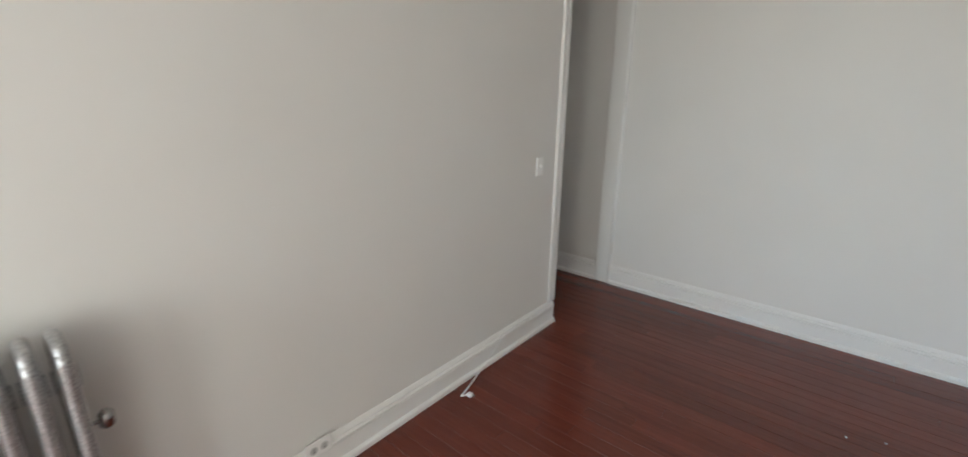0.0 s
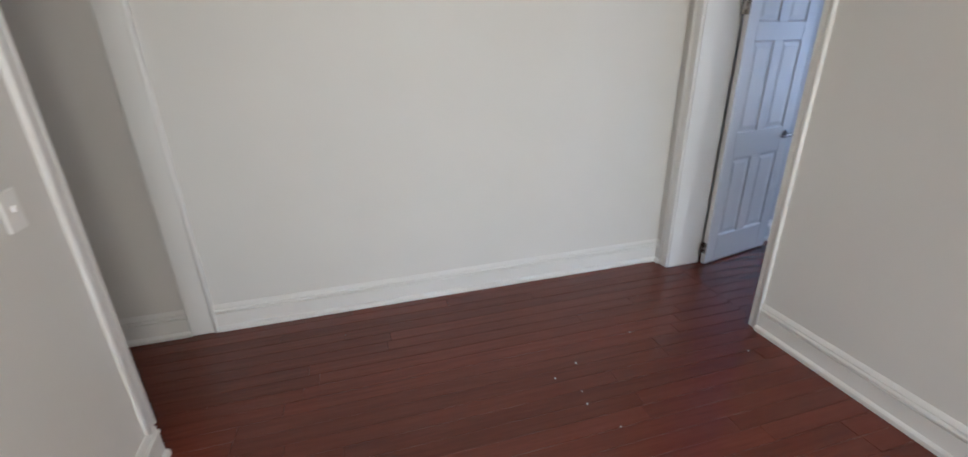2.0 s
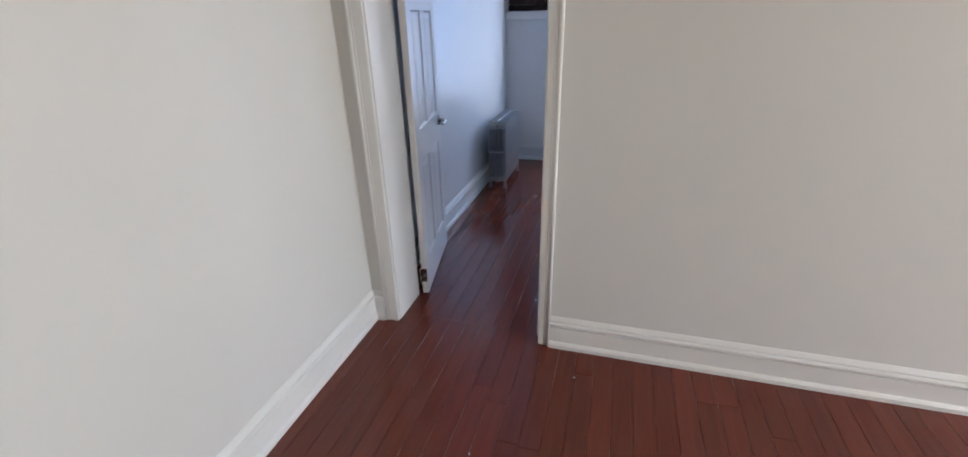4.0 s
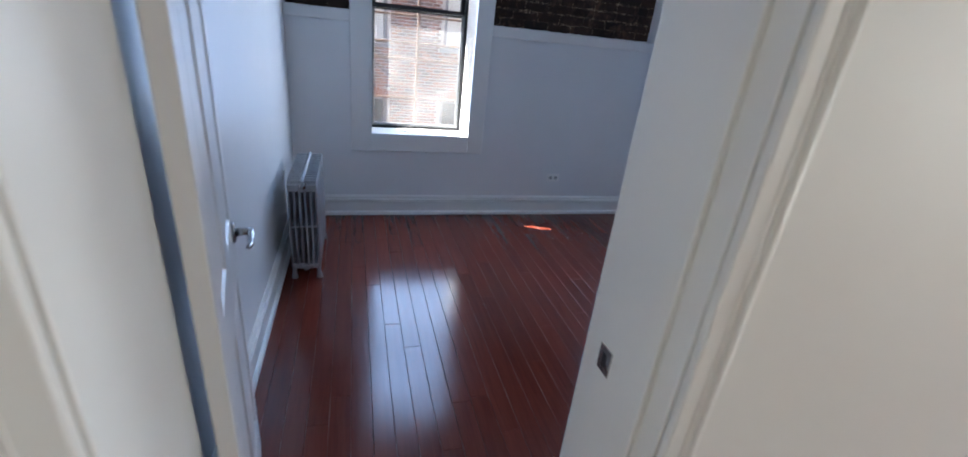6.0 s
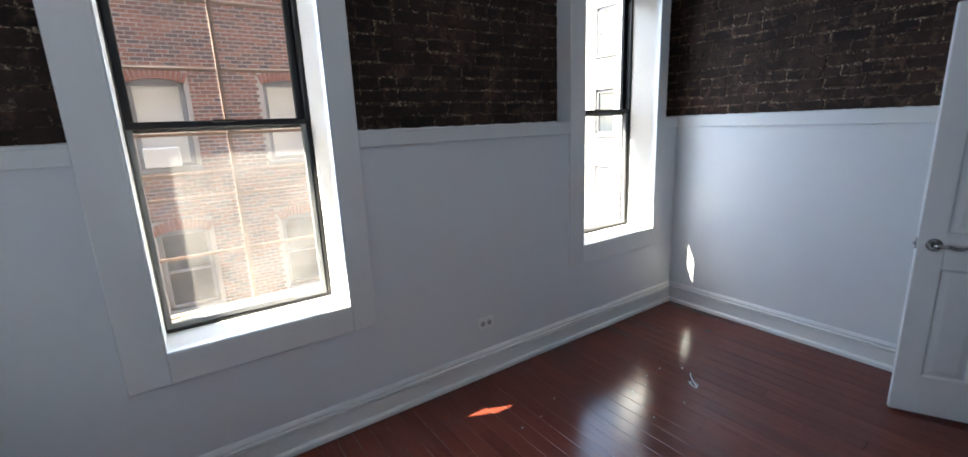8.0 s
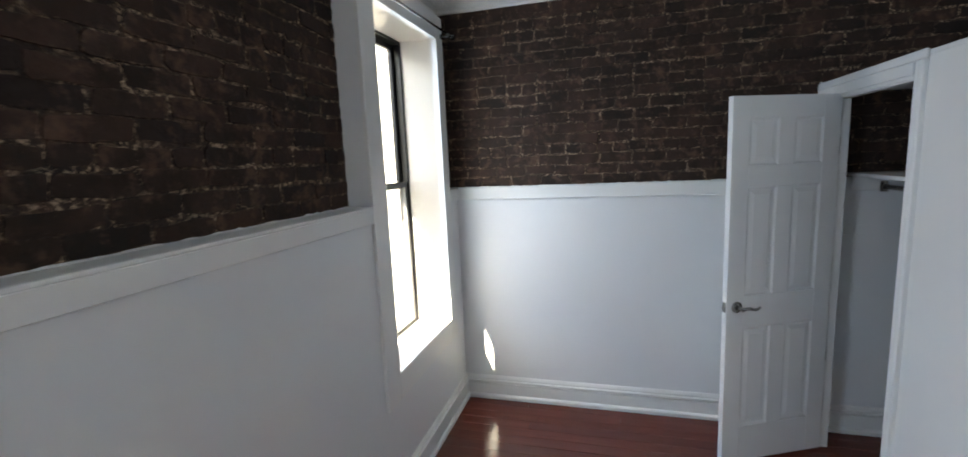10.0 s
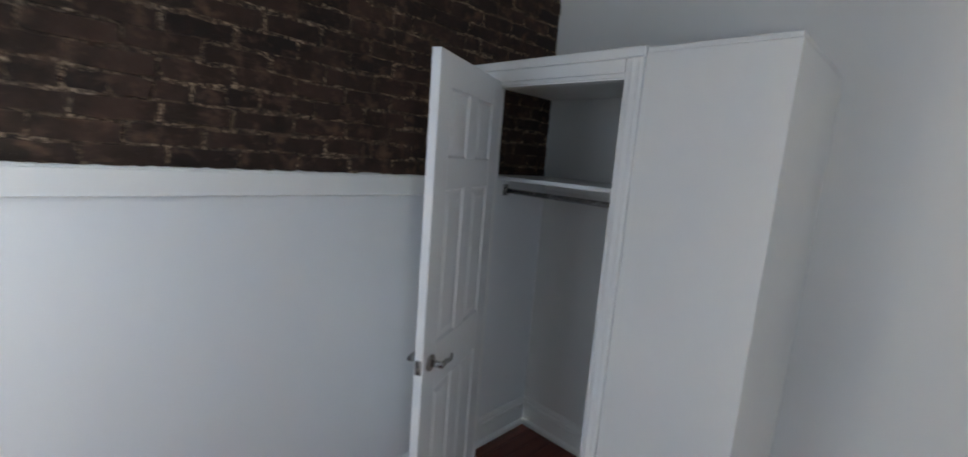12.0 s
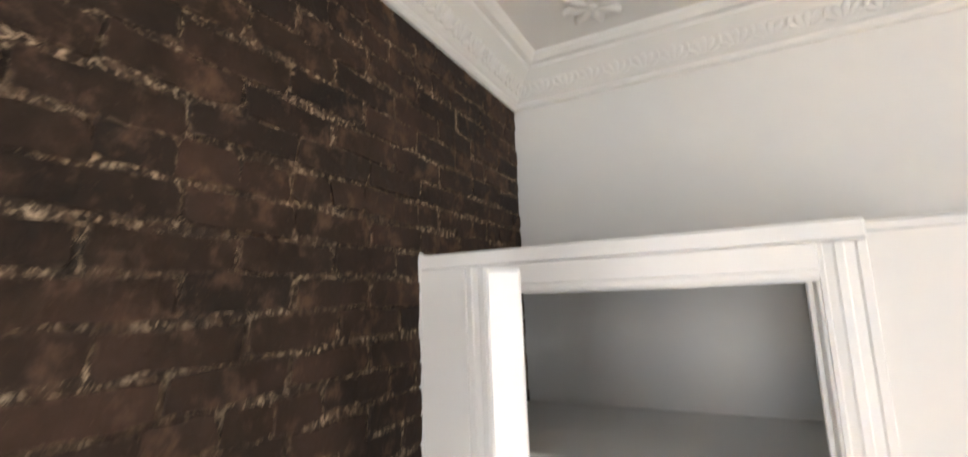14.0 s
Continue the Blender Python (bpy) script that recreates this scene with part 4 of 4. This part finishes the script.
# our own house's outer shell, unseen, made tall to shade the houses opposite
bm = bmesh.new()
box(bm, -30, 0.281, -7, XW - 0.14, 0.33, 18)
box(bm, XE + 0.25, 0.281, -7, 30, 0.33, 18)
box(bm, XW - 0.14, 0.281, -7, XE + 0.25, 0.33, SILL - 0.10)
box(bm, XW - 0.14, 0.281, HEAD + 0.05, XE + 0.25, 0.33, 18)
box(bm, XW - 0.14, 0.281, SILL - 0.10, W1[0], 0.33, HEAD + 0.05)
box(bm, W1[1], 0.281, SILL - 0.10, W2[0], 0.33, HEAD + 0.05)
box(bm, W2[1], 0.281, SILL - 0.10, XE + 0.25, 0.33, HEAD + 0.05)
thing("facade_own", bm, SOOT, "unseen dark sooty brick shell of the house, made tall to block skylight", "facade", "structure")

# fire escape outside the first window
fe = base("fire_escape", pose(0.75, 0.6, 0.40), "rusty iron fire escape with rails, a slatted landing and an unseen upper one added to block sun", "fire escape")
fx0, fx1, fy = -0.62, 0.66, 0.80
for x in (fx0, 0.10, fx1):
    part("post", box(bmesh.new(), x - 0.014, fy - 0.014, -0.05, x + 0.014, fy + 0.014, 2.30, 0.003), RUST, fe)
for z in (0.40, 0.80, 0.96, 1.22, 1.63, 2.05):
    part("rail", box(bmesh.new(), fx0 - 0.4, fy - 0.006, z - 0.011, fx1, fy + 0.006, z + 0.011, 0.003), RUST, fe)
for k in range(9):
    y = 0.02 + k * 0.095
    part("slat", box(bmesh.new(), fx0 - 0.4, y - 0.03, -0.012, fx1 + 0.02, y + 0.03, 0.012, 0.003), DECK, fe)
for x in (fx0, fx1):
    part("bracket", box(bmesh.new(), x - 0.02, -0.272, -0.06, x + 0.02, fy + 0.02, -0.013, 0.003), RUST, fe)
# unseen upper landing, sized to cut the sun down to narrow streaks
for k in range(7):
    y = -0.22 + k * 0.100
    part("slat", box(bmesh.new(), -2.7, y - 0.0485, 3.02, 2.2, y + 0.0485, 3.04, 0.003), RUST, fe)
for x in (-2.6, -0.6, 1.0, 2.1):
    part("bracket", box(bmesh.new(), x - 0.02, -0.272, 2.97, x + 0.02, 0.42, 3.018, 0.003), RUST, fe)

# houses across the yard
YO = 9.0


def house(name, x0, x1, y, top, mat, wins, label, trim, w=0.95, h=1.72, arch=True, ac=(), at=None):
    """A house whose front runs from x0 to x1; at, where given, is the pose of the front's middle."""
    root = base(name, at or pose((x0 + x1) / 2, y, -7), label, "house")
    ox = (x0 + x1) / 2
    bm = bmesh.new()
    xs = sorted({p for p, z in wins})
    zs = sorted({z for p, z in wins})
    at = x0
    for p in xs:
        box(bm, at - ox, 0, 0, p - w / 2 - ox, 0.35, top + 7)
        lo = -7
        for z in zs:
            box(bm, p - w / 2 - ox, 0, lo + 7, p + w / 2 - ox, 0.35, z + 7)
            lo = z + h
        box(bm, p - w / 2 - ox, 0, lo + 7, p + w / 2 - ox, 0.35, top + 7)
        at = p + w / 2
    box(bm, at - ox, 0, 0, x1 - ox, 0.35, top + 7)
    box(bm, x0 - ox, 0.34, 0, x1 - ox, 8, top + 7)
    part("wall", bm, mat, root)
    part("roof", box(bmesh.new(), x0 - ox - 0.1, -0.18, top + 7, x1 - ox + 0.1, 8, top + 7.3, 0.03), STONE, root, "grey roof edge")
    for i, (p, z) in enumerate(wins):
        a, b, c = p - w / 2 - ox, p + w / 2 - ox, z + 7
        bm = bmesh.new()
        for q0, q1, r0, r1 in ((a, a + 0.09, c, c + h), (b - 0.09, b, c, c + h), (a, b, c, c + 0.07), (a, b, c + h - 0.14, c + h), (a + 0.09, b - 0.09, c + h * 0.45, c + h * 0.45 + 0.05)):
            box(bm, q0, 0.10, r0, q1, 0.20, r1, 0.008)
        win = part("window", bm, trim, root, "grey painted sash window")
        part("pane", box(bmesh.new(), a + 0.09, 0.17, c + 0.07, b - 0.09, 0.175, c + h - 0.14), BLIND if i % 3 != 1 else DARKGLASS, win)
        part("sill", box(bmesh.new(), a - 0.08, -0.09, c - 0.10, b + 0.08, 0.12, c, 0.01), STONE, win)
        if arch:
            bm = bmesh.new()
            n = 13
            for k in range(n):
                u = (k + 0.5) / n * 2 - 1
                zc = c + h + 0.07 - 0.10 * u * u
                m2 = Matrix.Translation((p - ox + u * (w / 2 + 0.06), 0.02, zc + 0.02)) @ Matrix.Rotation(u * 0.38, 4, 'Y')
                vs0 = len(bm.verts)
                box(bm, -0.036, -0.045, -0.10, 0.036, 0.04, 0.11, 0.006)
                bm.verts.ensure_lookup_table()
                bmesh.ops.transform(bm, matrix=m2, verts=bm.verts[vs0:])
            part("brick_arch", bm, ARCH, win, "segmental red brick arch")
    for p, z in ac:
        a = p - ox
        bm = box(bmesh.new(), a - 0.3, -0.32, z + 7, a + 0.3, 0.12, z + 7.38, 0.02)
        for k in range(5):
            box(bm, a - 0.26, -0.325, z + 7.05 + k * 0.06, a + 0.26, -0.318, z + 7.075 + k * 0.06)
        part("air_conditioner", bm, PLASTIC, root, "white window air conditioner")
    return root


ARCH = material("arch_brick", (0.30, 0.12, 0.085), 0.85)
FACING = [(x, z) for x in (-6.65, -4.25, -1.85, 0.55, 2.95, 5.35) for z in (-5.0, -2.0, 1.0)]
brick_house = house("brick_house", -12.5, 6.4, YO, 5.6, STREET_MORTAR, FACING,
      "red brick house with arched grey sash windows", STONE, ac=((0.45, 1.02), (-4.25, -1.98)))


def street_bricks(x0, x1, z0, z1, holes, length, row, joint, seed):
    """Running-bond bricks standing proud of a mortar face at y = 0, cut at the holes (x0, x1, z0, z1)."""
    r = random.Random(seed)
    verts, faces = [], []

    def brick(a, b, lo, hi):
        y, e, n = -0.010 - r.uniform(0, 0.004), 0.003, len(verts)
        verts.extend([(a, 0.002, lo), (b, 0.002, lo), (b, 0.002, hi), (a, 0.002, hi),
                      (a + e, y, lo + e), (b - e, y, lo + e), (b - e, y, hi - e), (a + e, y, hi - e)])
        faces.extend([(n + 4, n + 5, n + 6, n + 7)] + [(n + k, n + (k + 1) % 4, n + 4 + (k + 1) % 4, n + 4 + k) for k in range(4)])
    z, k = z0, 0
    while z + row <= z1:
        lo, hi = z + joint / 2, z + row - joint / 2
        cuts = sorted((h[0], h[1]) for h in holes if h[2] < hi and h[3] > lo)
        x = x0 - (length / 2 if k % 2 else 0)
        while x < x1:
            spans = [(max(x + joint / 2, x0), min(x + length - joint / 2, x1))]
            for c0, c1 in cuts:
                spans = [q for a, b in spans for q in ((a, min(b, c0)), (max(a, c1), b)) if q[1] - q[0] > 0.03]
            for a, b in spans:
                brick(a, b, lo + r.uniform(-0.001, 0.001), hi + r.uniform(-0.001, 0.001))
            x += length
        z += row
        k += 1
    me = bpy.data.meshes.new("bricks")
    me.from_pydata(verts, [], faces)
    me.materials.append(STREET)
    return me


OX = (-12.5 + 6.4) / 2
bricks = new("bricks", street_bricks(-7.4 - OX, 6.4 - OX, 0.6, 12.5, [(x - OX - 0.56, x - OX + 0.56, z + 6.90, z + 8.90) for x, z in FACING], 0.212, 0.076, 0.017, 44))
bricks.parent = brick_house
tagged(bricks, "weathered red bricks in pale mortar", kind="stuff")
house("pale_house", -15.5, 15.5, 0, 9.0, PALE_STUCCO, [(x, z) for x in (-12.6, -10.0, -7.4, -4.8, -2.2, 0.4, 3.0, 5.6, 8.2, 10.8, 13.4) for z in (-5.0, -2.0, 1.0, 4.0)],
      "pale sunlit stucco house with grey windows", STONE, arch=False, ac=((-2.2, -1.98), (5.6, 1.02)), at=pose(15.0, 18.5, -7, 0, 0, -90))

# ---- bricks ----
def brick_meshes(n, length, height, depth, seed):
    """A few hand-made bricks: a ragged, chipped outline, sloping edges and an uneven face."""
    r = random.Random(seed)
    out = []
    hx, hz = length / 2, height / 2
    for k in range(n):
        cut = r.uniform(0.006, 0.013)
        ring = [(-hx + cut, -hz), (-hx * 0.4, -hz), (hx * 0.35, -hz), (hx - cut, -hz), (hx, -hz + cut), (hx, hz - cut),
                (hx - cut, hz), (hx * 0.4, hz), (-hx * 0.35, hz), (-hx + cut, hz), (-hx, hz - cut), (-hx, -hz + cut)]
        bm = bmesh.new()
        front, back = [], []
        for x, z in ring:
            x, z = x + r.uniform(-1, 1) * 0.0075, z + r.uniform(-1, 1) * 0.0062
            front.append(bm.verts.new((x * 0.975, r.uniform(-0.0005, 0.0005), z * 0.905)))
            back.append(bm.verts.new((x, depth, z)))
        mid = bm.verts.new((r.uniform(-0.3, 0.3) * hx, r.uniform(-0.0012, 0.0), 0))
        for q in range(12):
            p = (q + 1) % 12
            bm.faces.new((front[q], front[p], mid))
            bm.faces.new((back[q], back[p], front[p], front[q]))
        bmesh.ops.recalc_face_normals(bm, faces=bm.faces[:])
        me = mesh_of("brick", bm)
        for f in me.polygons:
            f.use_smooth = False
        me.materials.append(BRICK)
        out.append(me)
    return out


FULL = brick_meshes(12, 0.200, 0.0640, 0.008, 1)
HALF = brick_meshes(9, 0.096, 0.0640, 0.008, 2)
COURSE = 0.0685


def brick_panel(parent, a0, a1, z0, z1, place, seed):
    """Bond of stretchers with some header courses; place(a, z) gives the pose of a brick's face."""
    r = random.Random(seed)
    z, row = z0 + COURSE / 2, 0
    while z - 0.028 < z1:
        header = row % 6 == 3
        step = 0.103 if header else 0.208
        a = a0 - (0.0 if row % 2 else step / 2) + r.uniform(-0.03, 0.0)
        while a < a1:
            lo, hi = max(a, a0), min(a + step - 0.005, a1)
            if hi - lo > 0.025:
                full = not header and hi - lo > 0.12
                me = r.choice(FULL if full else HALF)
                s = (hi - lo) / (0.200 if full else 0.096)
                zz = min(z + r.uniform(-0.006, 0.006), z1 - 0.026)
                m = place((lo + hi) / 2, zz) @ pose(0, r.uniform(-0.0035, 0.0010), 0, r.uniform(-1.2, 1.2), r.uniform(-1.5, 1.5), r.uniform(-0.3, 0.3))
                share("brick", me, parent, m @ Matrix.Diagonal((s, 1, r.uniform(0.93, 1.07), 1)))
            a += step
        z += COURSE
        row += 1


def backing(name, x0, y0, z0, x1, y1, z1):
    return thing(name, box(bmesh.new(), x0, y0, z0, x1, y1, z1), MORTAR, "dark painted mortar behind worn brick", "brickwork", "structure")


NORTH = ((XW, CAS1[0]), (CAS1[1], CAS2[0]), (CAS2[1], XE))
for k, (a0, a1) in enumerate(NORTH):
    panel = backing("brickwork_north_%d" % (k + 1), a0, BRICK_Y + 0.0018, RAIL, a1, BRICK_Y + 0.011, 2.80)
    brick_panel(panel, a0, a1, RAIL, 2.795, lambda a, z: pose(a, BRICK_Y, z), 10 + k)
backing("brickwork_north_4", CAS1[0], BRICK_Y + 0.0018, 2.716, CAS1[1], BRICK_Y + 0.011, 2.80)
backing("brickwork_north_5", CAS2[0], BRICK_Y + 0.0018, 2.716, CAS2[1], BRICK_Y + 0.011, 2.80)
east_brick = backing("brickwork_east", XE + 0.0018, CBACK, RAIL, XE + 0.011, 0.13, 2.80)
brick_panel(east_brick, -0.13, -CBACK, RAIL + 0.004, 2.795, lambda a, z: pose(XE, -a, z, 0, 0, -90), 20)


# ---- floor strips ----
def plank_meshes():
    out = []
    for length in (1.1, 1.6, 2.2):
        bm = box(bmesh.new(), -0.0436, -length / 2, -0.018, 0.0436, length / 2, 0, 0.0013)
        me = mesh_of("plank", bm)
        me.materials.append(WOOD)
        out.append((length, me))
    return out


PLANKS = plank_meshes()
PITCH = 0.0885


def strips(parent, x0, x1, y0, y1, seed, lengths=(0, 1, 2), corner=None):
    """Rows of floor strips; east of corner's x they stop at its y."""
    r = random.Random(seed)
    n = int(math.ceil((x1 - x0) / PITCH))
    for k in range(n):
        x = x0 + (k + 0.5) * PITCH
        y = y0 - r.uniform(0, 0.6)
        while y < y1:
            length, me = PLANKS[r.choice(lengths)]
            end = corner[1] if corner and x > corner[0] else y0
            lo, hi = max(y, end), min(y + length - 0.0006, y1)
            if y1 - hi < 0.25:
                hi = y1
            if hi - lo > 0.02:
                share("plank", me, parent, pose(x, (lo + hi) / 2, r.uniform(-0.0006, 0.0004), 0, r.uniform(-0.15, 0.15), 0) @ Matrix.Diagonal((1, (hi - lo) / length, 1, 1)))
            y = hi + 0.0006


floor = thing("floor", box(bmesh.new(), XW - 0.1, YA + 0.07, -0.2, XE + 0.2, 0.3, -0.0020), SUBFLOOR, "glossy mahogany-stained strip floor", "floor", "structure")
strips(floor, XW, XE, YA + 0.07, 0.03, 31)
bm = box(bmesh.new(), XB - 0.1, YC - 0.14, -0.2, XH + 0.2, YA + 0.07, -0.0020)
box(bm, XB - 0.1, -8.7, -0.2, XC + 0.14, YC - 0.14, -0.0020)
floor_hall = thing("floor_hall", bm, SUBFLOOR, "mahogany-stained strip floor of the hall", "floor", "structure")
strips(floor_hall, XB, 3.55, -7.2, YA + 0.07, 32, (1, 2), (XC, YC - 0.03))
rest = bmesh.new()
for x0, x1, y0, y1 in ((XB + 43 * PITCH, XH, YC, YA + 0.07), (XB, XC, -8.6, -7.2)):
    x = x0
    while x < x1:
        box(rest, x, y0, -0.018, min(x + 0.087, x1), y1, 0)
        x += PITCH
part("planks", rest, WOOD, floor_hall)
tagged(floor_hall.children[-1], kind="stuff")
